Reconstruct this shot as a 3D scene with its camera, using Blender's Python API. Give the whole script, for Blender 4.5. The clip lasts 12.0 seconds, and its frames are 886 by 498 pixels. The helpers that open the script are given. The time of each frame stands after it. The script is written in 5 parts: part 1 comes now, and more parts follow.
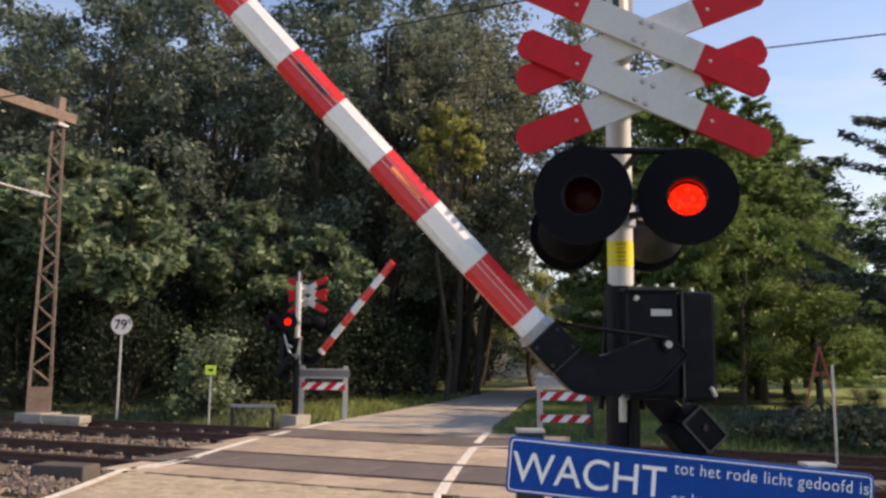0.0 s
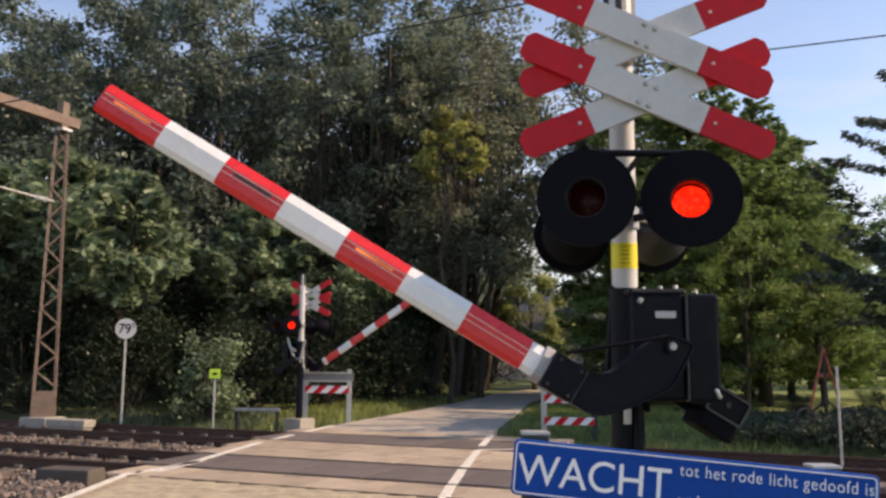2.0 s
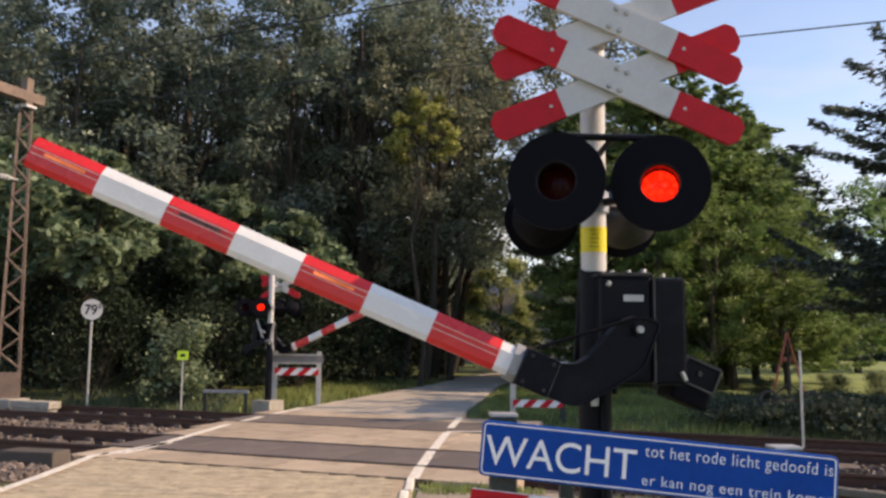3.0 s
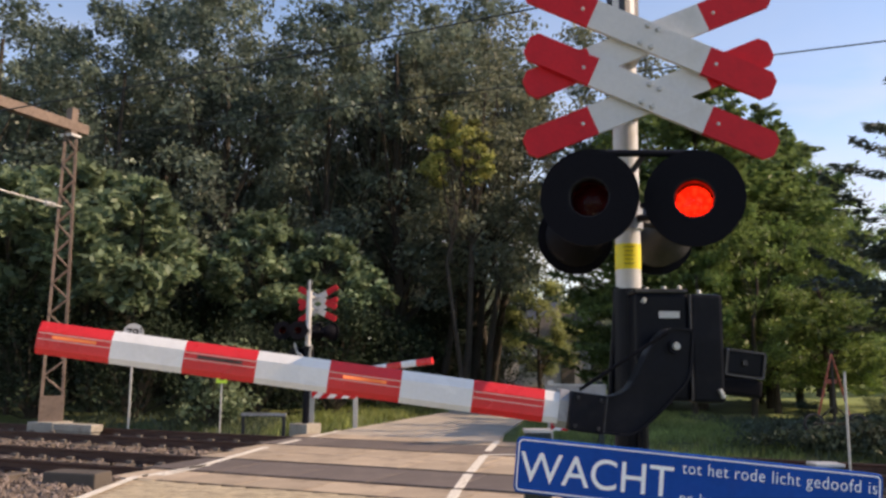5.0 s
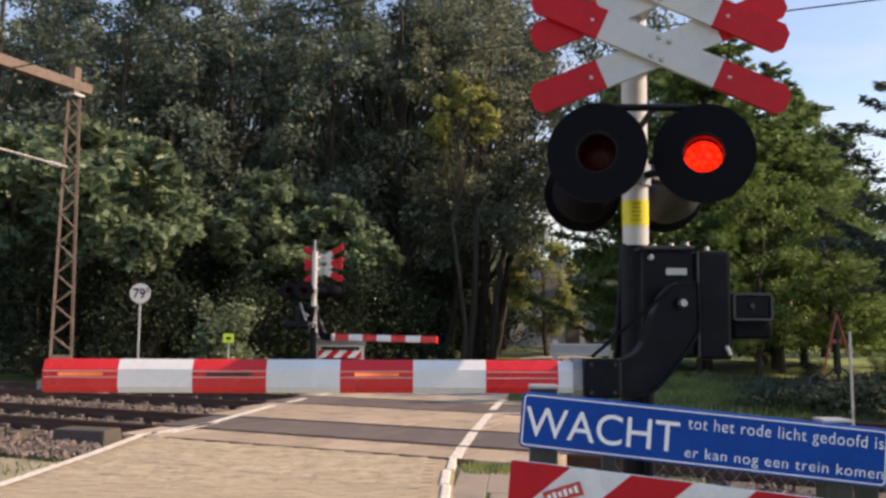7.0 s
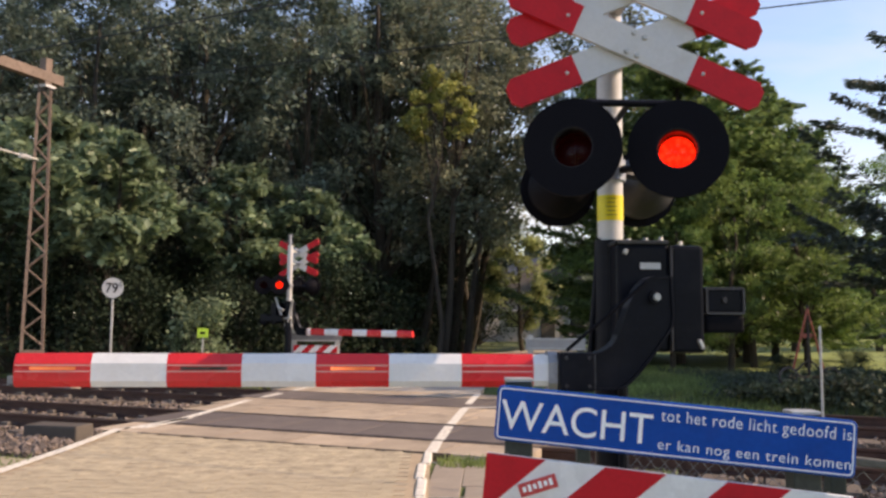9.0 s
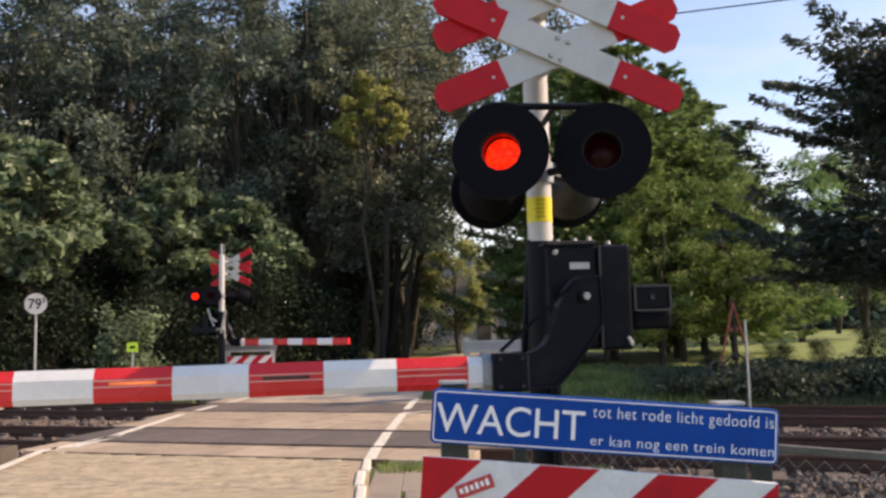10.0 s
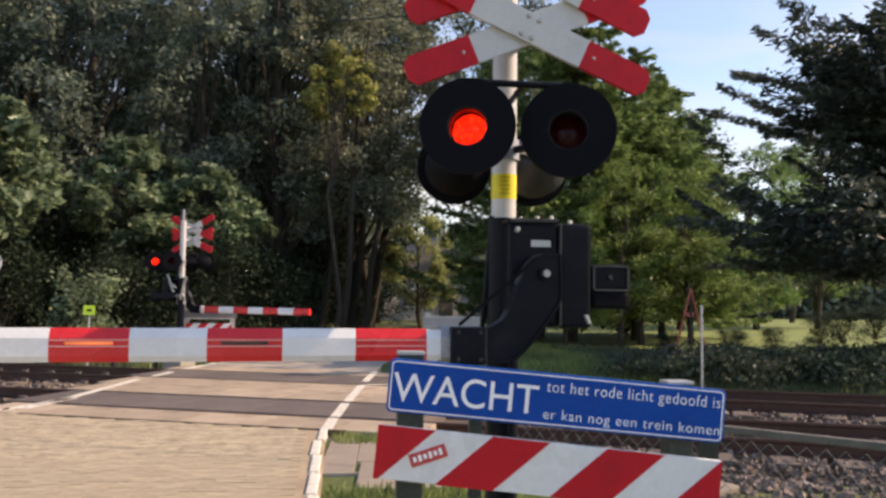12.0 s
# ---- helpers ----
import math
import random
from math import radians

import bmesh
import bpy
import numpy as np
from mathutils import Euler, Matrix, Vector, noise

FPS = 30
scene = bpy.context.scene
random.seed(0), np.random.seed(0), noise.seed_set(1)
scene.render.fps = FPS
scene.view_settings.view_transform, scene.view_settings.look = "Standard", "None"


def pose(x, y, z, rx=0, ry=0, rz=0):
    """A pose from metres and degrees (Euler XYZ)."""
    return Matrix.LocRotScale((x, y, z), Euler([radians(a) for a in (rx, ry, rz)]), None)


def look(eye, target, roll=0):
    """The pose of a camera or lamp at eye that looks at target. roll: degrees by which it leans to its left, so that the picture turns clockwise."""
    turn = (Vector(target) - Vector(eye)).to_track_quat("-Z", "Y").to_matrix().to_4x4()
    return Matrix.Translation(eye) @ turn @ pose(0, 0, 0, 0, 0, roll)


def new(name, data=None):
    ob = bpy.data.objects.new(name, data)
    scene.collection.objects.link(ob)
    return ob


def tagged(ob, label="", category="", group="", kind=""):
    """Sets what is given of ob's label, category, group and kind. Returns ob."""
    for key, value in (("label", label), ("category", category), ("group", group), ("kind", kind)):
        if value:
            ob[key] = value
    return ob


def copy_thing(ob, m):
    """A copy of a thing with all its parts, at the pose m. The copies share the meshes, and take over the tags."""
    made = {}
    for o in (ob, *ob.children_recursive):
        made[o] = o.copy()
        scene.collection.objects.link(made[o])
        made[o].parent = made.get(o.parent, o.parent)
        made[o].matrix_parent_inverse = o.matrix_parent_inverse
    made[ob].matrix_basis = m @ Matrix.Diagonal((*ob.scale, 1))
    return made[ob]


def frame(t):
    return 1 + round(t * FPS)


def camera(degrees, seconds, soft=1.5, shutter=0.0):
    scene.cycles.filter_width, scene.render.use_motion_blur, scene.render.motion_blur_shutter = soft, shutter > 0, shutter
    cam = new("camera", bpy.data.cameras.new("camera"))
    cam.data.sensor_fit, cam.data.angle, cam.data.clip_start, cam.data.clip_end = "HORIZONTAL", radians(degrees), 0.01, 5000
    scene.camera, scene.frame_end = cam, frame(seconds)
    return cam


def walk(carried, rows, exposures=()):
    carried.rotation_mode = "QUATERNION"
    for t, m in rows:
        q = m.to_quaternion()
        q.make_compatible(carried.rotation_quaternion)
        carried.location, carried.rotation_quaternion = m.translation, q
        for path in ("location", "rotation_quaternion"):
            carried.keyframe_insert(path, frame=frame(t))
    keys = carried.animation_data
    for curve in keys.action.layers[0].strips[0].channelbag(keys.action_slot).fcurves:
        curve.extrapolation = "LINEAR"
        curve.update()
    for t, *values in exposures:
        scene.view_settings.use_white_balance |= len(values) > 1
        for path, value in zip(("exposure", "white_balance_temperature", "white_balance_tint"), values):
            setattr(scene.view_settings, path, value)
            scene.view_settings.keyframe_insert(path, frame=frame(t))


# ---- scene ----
cam = camera(56.0, 12.0, 2.7)
PATH = [
    (0, pose(-0.000, 0.000, 1.500, 97.19, -0.60, -0.00)),
    (0.5, pose(-0.004, -0.006, 1.501, 98.01, -0.44, -0.28)),
    (1, pose(0.002, -0.004, 1.506, 98.46, 0.01, -0.62)),
    (1.5, pose(-0.001, -0.006, 1.501, 98.06, -0.36, -0.11)),
    (2, pose(-0.005, -0.008, 1.499, 97.39, -0.40, 0.24)),
    (2.5, pose(-0.005, -0.005, 1.498, 97.00, -0.54, -0.50)),
    (3, pose(-0.002, -0.005, 1.496, 96.24, -0.64, -1.80)),
    (4.8, pose(0.015, -0.015, 1.468, 97.81, -0.23, 0.00)),
    (5, pose(0.011, -0.018, 1.467, 97.85, -0.50, 0.73)),
    (5.5, pose(0.008, -0.011, 1.460, 96.87, -0.81, 1.60)),
    (6, pose(0.011, -0.001, 1.455, 96.01, -0.27, 1.82)),
    (6.5, pose(0.010, 0.006, 1.455, 95.81, -0.26, 1.70)),
    (7, pose(0.010, 0.014, 1.449, 95.18, -0.56, 1.10)),
    (8.8, pose(-0.003, -0.021, 1.452, 94.87, -0.77, -0.03)),
    (9, pose(0.009, 0.007, 1.445, 94.84, -0.54, -0.56)),
    (9.5, pose(0.017, 0.010, 1.441, 94.74, 0.51, -2.58)),
    (10, pose(0.022, -0.004, 1.443, 95.14, 1.34, -4.88)),
    (10.5, pose(0.015, -0.014, 1.437, 94.60, 0.29, -6.06)),
    (11, pose(0.015, -0.016, 1.430, 93.64, -0.67, -6.54)),
    (11.5, pose(0.018, -0.022, 1.426, 93.12, -0.91, -6.88)),
    (12, pose(0.027, -0.028, 1.428, 93.48, -0.79, -7.48)),
]
walk(cam, PATH, [(0, 0.19, 8000, 20), (5, 0.19, 8000, 20), (9, 0.3, 8000, 20), (12, 0.32, 8000, 20)])

# ---- light ----
SUN_DIR = Vector((0.86, -0.01, 0.6)).normalized()
world = bpy.data.worlds.new("world")
scene.world = world
world.use_nodes = True
wn = world.node_tree.nodes
sky = wn.new("ShaderNodeTexSky")
sky.sky_type = "NISHITA"
sky.sun_disc = False
sky.sun_elevation = math.asin(SUN_DIR.z)
sky.sun_rotation = math.atan2(SUN_DIR.x, SUN_DIR.y)
sky.air_density, sky.dust_density, sky.ozone_density = 1.0, 0.2, 4.0
wn["Background"].inputs["Strength"].default_value = 0.215
wl = world.node_tree.links
# thin streaky clouds, thicker low down
air, wisps, wisp_ramp, split, low, low_wisps, cloud = (wn.new(k) for k in ("ShaderNodeTexCoord", "ShaderNodeTexNoise", "ShaderNodeValToRGB", "ShaderNodeSeparateXYZ", "ShaderNodeMapRange", "ShaderNodeMath", "ShaderNodeMix"))
stretch = wn.new("ShaderNodeMapping")
stretch.inputs["Scale"].default_value = (1.0, 1.0, 3.2)
wl.new(air.outputs["Generated"], stretch.inputs["Vector"])
wl.new(stretch.outputs[0], wisps.inputs["Vector"])
wisps.inputs["Scale"].default_value, wisps.inputs["Detail"].default_value, wisps.inputs["Distortion"].default_value = 3.4, 6, 0.6
wisp_ramp.color_ramp.elements[0].position, wisp_ramp.color_ramp.elements[1].position = 0.36, 0.66
wl.new(wisps.outputs["Fac"], wisp_ramp.inputs["Fac"])
wl.new(air.outputs["Generated"], split.inputs[0])
low.inputs["From Min"].default_value, low.inputs["From Max"].default_value = 0.06, 0.42
low.inputs["To Min"].default_value, low.inputs["To Max"].default_value = 0.9, 0.04
wl.new(split.outputs["Z"], low.inputs["Value"])
low_wisps.operation = "MULTIPLY"
wl.new(wisp_ramp.outputs["Color"], low_wisps.inputs[0])
wl.new(low.outputs[0], low_wisps.inputs[1])
cloud.data_type = "RGBA"
wl.new(low_wisps.outputs[0], cloud.inputs["Factor"])
wl.new(sky.outputs[0], cloud.inputs["A"])
cloud.inputs["B"].default_value = (3.4, 3.65, 4.0, 1)
wl.new(cloud.outputs["Result"], wn["Background"].inputs["Color"])
sun_data = bpy.data.lights.new("sun", "SUN")
sun_data.energy, sun_data.angle, sun_data.color = 4.9, radians(0.5), (1.0, 0.85, 0.66)
sun = new("sun", sun_data)
sun.matrix_world = look((0, 0, 30), Vector((0, 0, 30)) - SUN_DIR)


# ---- materials ----
def mat(name, base, rough=0.6, metal=0.0, var=0.15, scale=6.0, fine=60.0, bump=0.15, tint=None, island=0.0, obj_random=0.0, spec=0.5, dirt=None, dirt_amount=0.5):
    """A surface with stains at one scale and grain at a finer one."""
    m = bpy.data.materials.new(name)
    m.use_nodes = True
    nt = m.node_tree
    n, l = nt.nodes, nt.links
    b = n["Principled BSDF"]
    b.inputs["Roughness"].default_value = rough
    b.inputs["Metallic"].default_value = metal
    b.inputs["Specular IOR Level"].default_value = spec
    tc = n.new("ShaderNodeTexCoord")
    n1, n2 = n.new("ShaderNodeTexNoise"), n.new("ShaderNodeTexNoise")
    n1.inputs["Scale"].default_value, n2.inputs["Scale"].default_value = scale, fine
    n1.inputs["Detail"].default_value, n2.inputs["Detail"].default_value = 5, 4
    for k in (n1, n2):
        l.new(tc.outputs["Object"], k.inputs["Vector"])
    ramp = n.new("ShaderNodeValToRGB")
    lo = [c * (1 - var * 1.6) for c in base]
    hi = [min(1, c * (1 + var)) for c in (tint or base)]
    ramp.color_ramp.elements[0].color, ramp.color_ramp.elements[1].color = (*lo, 1), (*hi, 1)
    ramp.color_ramp.elements[0].position, ramp.color_ramp.elements[1].position = 0.3, 0.7
    add = n.new("ShaderNodeMath")
    add.operation = "MULTIPLY_ADD"
    add.inputs[1].default_value, add.inputs[2].default_value = 0.45, 0.0
    l.new(n2.outputs["Fac"], add.inputs[0])
    mix = n.new("ShaderNodeMath")
    mix.operation = "MULTIPLY_ADD"
    mix.inputs[1].default_value = 0.55
    l.new(n1.outputs["Fac"], mix.inputs[0])
    l.new(add.outputs[0], mix.inputs[2])
    l.new(mix.outputs[0], ramp.inputs["Fac"])
    colour = ramp.outputs["Color"]
    if dirt:
        nd, rd, md = n.new("ShaderNodeTexNoise"), n.new("ShaderNodeValToRGB"), n.new("ShaderNodeMix")
        nd.inputs["Scale"].default_value, nd.inputs["Detail"].default_value = scale * 2.3, 8
        l.new(tc.outputs["Object"], nd.inputs["Vector"])
        rd.color_ramp.elements[0].position, rd.color_ramp.elements[1].position = 0.52, 0.72
        l.new(nd.outputs["Fac"], rd.inputs["Fac"])
        dm = n.new("ShaderNodeMath")
        dm.operation, dm.inputs[1].default_value = "MULTIPLY", dirt_amount
        l.new(rd.outputs["Color"], dm.inputs[0])
        md.data_type = "RGBA"
        l.new(dm.outputs[0], md.inputs["Factor"])
        l.new(colour, md.inputs["A"])
        md.inputs["B"].default_value = (*dirt, 1)
        colour = md.outputs["Result"]
    if island or obj_random:
        src = n.new("ShaderNodeNewGeometry").outputs["Random Per Island"] if island else n.new("ShaderNodeObjectInfo").outputs["Random"]
        hsv, mr = n.new("ShaderNodeHueSaturation"), n.new("ShaderNodeMapRange")
        amount = island or obj_random
        mr.inputs["To Min"].default_value, mr.inputs["To Max"].default_value = 1 - amount, 1 + amount
        l.new(src, mr.inputs["Value"])
        l.new(mr.outputs[0], hsv.inputs["Value"])
        l.new(colour, hsv.inputs["Color"])
        colour = hsv.outputs["Color"]
    l.new(colour, b.inputs["Base Color"])
    rr = n.new("ShaderNodeMapRange")
    rr.inputs["To Min"].default_value, rr.inputs["To Max"].default_value = max(0.03, rough - 0.12), min(1, rough + 0.12)
    l.new(n1.outputs["Fac"], rr.inputs["Value"])
    l.new(rr.outputs[0], b.inputs["Roughness"])
    if bump:
        bp = n.new("ShaderNodeBump")
        bp.inputs["Strength"].default_value, bp.inputs["Distance"].default_value = bump, 0.01
        l.new(n2.outputs["Fac"], bp.inputs["Height"])
        l.new(bp.outputs[0], b.inputs["Normal"])
    return m


def leaf_mat(name, dark, light, translucent=0.35, rough=0.48, spec=0.5):
    """Leaves: each one its own shade, with light passing through."""
    m = bpy.data.materials.new(name)
    m.use_nodes = True
    n, l = m.node_tree.nodes, m.node_tree.links
    b, out = n["Principled BSDF"], n["Material Output"]
    geo, oi = n.new("ShaderNodeNewGeometry"), n.new("ShaderNodeObjectInfo")
    ramp = n.new("ShaderNodeValToRGB")
    ramp.color_ramp.elements[0].color, ramp.color_ramp.elements[1].color = (*dark, 1), (*light, 1)
    l.new(geo.outputs["Random Per Island"], ramp.inputs["Fac"])
    tc, nz, mr = n.new("ShaderNodeTexCoord"), n.new("ShaderNodeTexNoise"), n.new("ShaderNodeMapRange")
    nz.inputs["Scale"].default_value = 0.7
    l.new(tc.outputs["Object"], nz.inputs["Vector"])
    mr.inputs["From Min"].default_value, mr.inputs["From Max"].default_value = 0.3, 0.7
    mr.inputs["To Min"].default_value, mr.inputs["To Max"].default_value = 0.6, 1.35
    l.new(nz.outputs["Fac"], mr.inputs["Value"])
    hsv = n.new("ShaderNodeHueSaturation")
    l.new(mr.outputs[0], hsv.inputs["Value"])
    hr = n.new("ShaderNodeMapRange")
    hr.inputs["To Min"].default_value, hr.inputs["To Max"].default_value = 0.485, 0.515
    l.new(oi.outputs["Random"], hr.inputs["Value"])
    l.new(hr.outputs[0], hsv.inputs["Hue"])
    l.new(ramp.outputs["Color"], hsv.inputs["Color"])
    l.new(hsv.outputs["Color"], b.inputs["Base Color"])
    b.inputs["Roughness"].default_value = rough
    b.inputs["Specular IOR Level"].default_value = spec
    tr, mx = n.new("ShaderNodeBsdfTranslucent"), n.new("ShaderNodeMixShader")
    l.new(hsv.outputs["Color"], tr.inputs["Color"])
    mx.inputs[0].default_value = translucent
    l.new(b.outputs[0], mx.inputs[1])
    l.new(tr.outputs[0], mx.inputs[2])
    l.new(mx.outputs[0], out.inputs["Surface"])
    return m


def glow_mat(name, colour, strength, grain=42):
    m = bpy.data.materials.new(name)
    m.use_nodes = True
    n, l = m.node_tree.nodes, m.node_tree.links
    e = n.new("ShaderNodeEmission")
    tc, v, r = n.new("ShaderNodeTexCoord"), n.new("ShaderNodeTexVoronoi"), n.new("ShaderNodeMapRange")
    v.inputs["Scale"].default_value = grain
    l.new(tc.outputs["Object"], v.inputs["Vector"])
    r.inputs["From Max"].default_value = 0.7
    r.inputs["To Min"].default_value, r.inputs["To Max"].default_value = strength * 1.3, strength * 0.45
    l.new(v.outputs["Distance"], r.inputs["Value"])
    l.new(r.outputs[0], e.inputs["Strength"])
    e.inputs["Color"].default_value = (*colour, 1)
    l.new(e.outputs[0], n["Material Output"].inputs["Surface"])
    return m


def glass_mat(name, colour):
    m = bpy.data.materials.new(name)
    m.use_nodes = True
    n, l = m.node_tree.nodes, m.node_tree.links
    t, g, f, mx = n.new("ShaderNodeBsdfTransparent"), n.new("ShaderNodeBsdfGlossy"), n.new("ShaderNodeFresnel"), n.new("ShaderNodeMixShader")
    t.inputs["Color"].default_value = (*colour, 1)
    g.inputs["Roughness"].default_value = 0.15
    f.inputs["IOR"].default_value = 1.25
    l.new(f.outputs[0], mx.inputs[0])
    l.new(t.outputs[0], mx.inputs[1])
    l.new(g.outputs[0], mx.inputs[2])
    l.new(mx.outputs[0], n["Material Output"].inputs["Surface"])
    return m


M_WHITE = mat("white_paint", (0.6, 0.59, 0.575), 0.4, var=0.06, scale=3, bump=0.03, dirt=(0.35, 0.33, 0.29), dirt_amount=0.25)
M_RED = mat("red_paint", (0.6, 0.014, 0.024), 0.55, var=0.10, scale=3, bump=0.03, dirt=(0.2, 0.01, 0.015), dirt_amount=0.25, spec=0.25)
M_RED_FILM = mat("red_film", (0.75, 0.03, 0.035), 0.28, var=0.08, scale=4, bump=0.04)
M_WHITE_FILM = mat("white_film", (0.8, 0.8, 0.8), 0.28, var=0.05, scale=4, bump=0.04, dirt=(0.5, 0.49, 0.46), dirt_amount=0.2)
M_BLACK = mat("black_paint", (0.006, 0.007, 0.012), 0.4, var=0.25, scale=5, bump=0.05, dirt=(0.02, 0.02, 0.022), dirt_amount=0.3, spec=0.12)
# Paler edge tone: highlights and rubbed paint held in one colour
M_PALE_EDGE = mat("pale_edge_highlight", (0.055, 0.055, 0.06), 0.4, 0.3, var=0.5, scale=14, bump=0.05)
M_MATT_BLACK = mat("matt_black", (0.005, 0.005, 0.008), 0.7, var=0.2, scale=5, bump=0.05, spec=0.1)
M_GREY_METAL = mat("grey_metal", (0.35, 0.35, 0.36), 0.45, 0.5, var=0.12, scale=8, bump=0.05, dirt=(0.15, 0.13, 0.1))
M_HOUSING = mat("housing_grey", (0.045, 0.045, 0.05), 0.5, 0.2, var=0.2, scale=6, bump=0.05)
M_PALEBACK = mat("pale_sign_back", (0.36, 0.355, 0.345), 0.55, 0.2, var=0.15, scale=5, bump=0.05)
M_HOOD = mat("glossy_black", (0.01, 0.01, 0.012), 0.36, var=0.2, scale=20, bump=0.02, spec=0.3)
M_SIGNBACK = mat("sign_back_grey", (0.2, 0.2, 0.2), 0.6, 0.1, var=0.2, scale=5, bump=0.05)
M_GALV = mat("galvanised", (0.5, 0.5, 0.48), 0.5, 0.6, var=0.15, scale=14, bump=0.05)
M_DARK_METAL = mat("dark_metal", (0.05, 0.05, 0.055), 0.5, 0.6, var=0.2, scale=8)
M_YELLOW = mat("yellow_tape", (0.78, 0.66, 0.02), 0.45, var=0.06, scale=9, bump=0.03)
M_LIME = mat("lime_sign", (0.5, 0.75, 0.06), 0.45, var=0.06, bump=0.0)
M_BLUE = mat("blue_enamel", (0.001, 0.07, 0.35), 0.5, var=0.12, scale=5, bump=0.03, dirt=(0.015, 0.06, 0.28), dirt_amount=0.4, spec=0.1)
M_LETTER = mat("white_lettering", (0.92, 0.93, 0.94), 0.4, var=0.05, bump=0.0)
M_STICKER = mat("sticker_red", (0.6, 0.06, 0.06), 0.5, var=0.1, bump=0.0)
M_CREAM = mat("cream_line", (0.75, 0.55, 0.5), 0.4, var=0.05, bump=0.0)
M_DARKSTRIP = mat("dark_reflector", (0.04, 0.03, 0.03), 0.3, var=0.1, bump=0.0)
M_POST = mat("dark_green_timber", (0.03, 0.04, 0.033), 0.7, var=0.25, scale=10, bump=0.2)
M_CONCRETE = mat("concrete", (0.36, 0.33, 0.28), 0.85, var=0.15, scale=2.5, fine=40, bump=0.3, dirt=(0.16, 0.14, 0.11), dirt_amount=0.6)
M_PANEL = mat("crossing_concrete", (0.44, 0.35, 0.26), 0.8, var=0.2, scale=1.5, fine=45, bump=0.3, obj_random=0.13, dirt=(0.2, 0.16, 0.12), dirt_amount=0.75)
M_PANEL_DARK = mat("crossing_dark", (0.135, 0.11, 0.10), 0.75, var=0.18, scale=2, fine=50, bump=0.3, obj_random=0.1, dirt=(0.2, 0.17, 0.14), dirt_amount=0.4)
M_DARKBLOCK = mat("dark_concrete", (0.085, 0.07, 0.058), 0.85, var=0.2, scale=4, bump=0.3)
M_JOINT = mat("joint_shade_dirt", (0.07, 0.055, 0.042), 0.95, var=0.3, scale=5, bump=0.4)
M_BRICK = mat("paving_brick", (0.45, 0.375, 0.26), 0.85, var=0.25, scale=5, fine=90, bump=0.4, obj_random=0.09, dirt=(0.2, 0.17, 0.12), dirt_amount=0.75)
M_BRICK_ROWS = mat("paving_brick_rows", (0.45, 0.375, 0.26), 0.85, var=0.25, scale=5, fine=90, bump=0.4, island=0.09, dirt=(0.2, 0.17, 0.12), dirt_amount=0.75)
M_SAND = mat("joint_sand", (0.40, 0.31, 0.21), 0.95, var=0.2, scale=3, bump=0.4)
M_ASPHALT = mat("far_asphalt", (0.42, 0.37, 0.31), 0.85, var=0.2, scale=1.2, fine=50, bump=0.3, dirt=(0.22, 0.19, 0.15), dirt_amount=0.5)
M_LINE = mat("road_paint", (0.74, 0.7, 0.62), 0.65, var=0.12, scale=7, bump=0.15, dirt=(0.32, 0.27, 0.2), dirt_amount=0.9)
M_KERB = mat("painted_kerb", (0.72, 0.68, 0.6), 0.7, var=0.1, scale=6, bump=0.3, dirt=(0.33, 0.28, 0.2), dirt_amount=0.7)
M_RAIL = mat("rusty_rail", (0.09, 0.042, 0.03), 0.6, 0.3, var=0.3, scale=9, bump=0.3)
M_RAILTOP = mat("rail_head", (0.09, 0.07, 0.06), 0.5, 0.7, var=0.25, scale=9, bump=0.05)
M_CLIP = mat("rail_clip_iron", (0.17, 0.14, 0.115), 0.7, 0.2, var=0.25, scale=20, bump=0.1)
M_SLEEPER = mat("sleeper", (0.13, 0.105, 0.085), 0.85, var=0.25, scale=5, bump=0.4, obj_random=0.15)
M_STONE = mat("ballast_stone", (0.18, 0.14, 0.118), 0.9, var=0.2, scale=12, bump=0.3, island=0.5)
M_BED = mat("ballast_bed", (0.13, 0.105, 0.085), 0.95, var=0.35, scale=9, fine=30, bump=0.6)
M_SOIL = mat("ground_cover", (0.055, 0.075, 0.022), 0.95, var=0.35, scale=0.35, fine=12, bump=0.8, tint=(0.11, 0.14, 0.035), dirt=(0.13, 0.1, 0.055), dirt_amount=0.5)
M_VERGE = mat("sandy_verge", (0.33, 0.28, 0.2), 0.95, var=0.2, scale=2, bump=0.5, dirt=(0.12, 0.13, 0.05), dirt_amount=0.7)
M_RAILWOOD = mat("weathered_rail", (0.15, 0.14, 0.12), 0.85, var=0.25, scale=8, bump=0.4)
M_TILE = mat("paving_tile", (0.30, 0.25, 0.2), 0.85, var=0.15, scale=5, bump=0.3)
M_MAST = mat("rusty_mast", (0.2, 0.145, 0.115), 0.75, 0.1, var=0.25, scale=4, bump=0.2, dirt=(0.09, 0.06, 0.045), dirt_amount=0.6)
M_WIRE = mat("wire", (0.04, 0.05, 0.055), 0.5, 0.5, var=0.1, bump=0.0)
M_BARK = mat("bark", (0.05, 0.04, 0.03), 0.9, var=0.3, scale=5, fine=25, bump=0.8)
M_LEAF = leaf_mat("oak_leaves", (0.07, 0.1, 0.08), (0.25, 0.31, 0.235), 0.45)
M_LEAF_COOL = leaf_mat("shrub_leaves", (0.065, 0.11, 0.065), (0.31, 0.4, 0.235), 0.45)
# Sunlight on the park trees is put into this brighter leaf colour
M_LEAF_SUNLIT = leaf_mat("sunlit_leaves", (0.08, 0.145, 0.045), (0.24, 0.36, 0.11), 0.5)
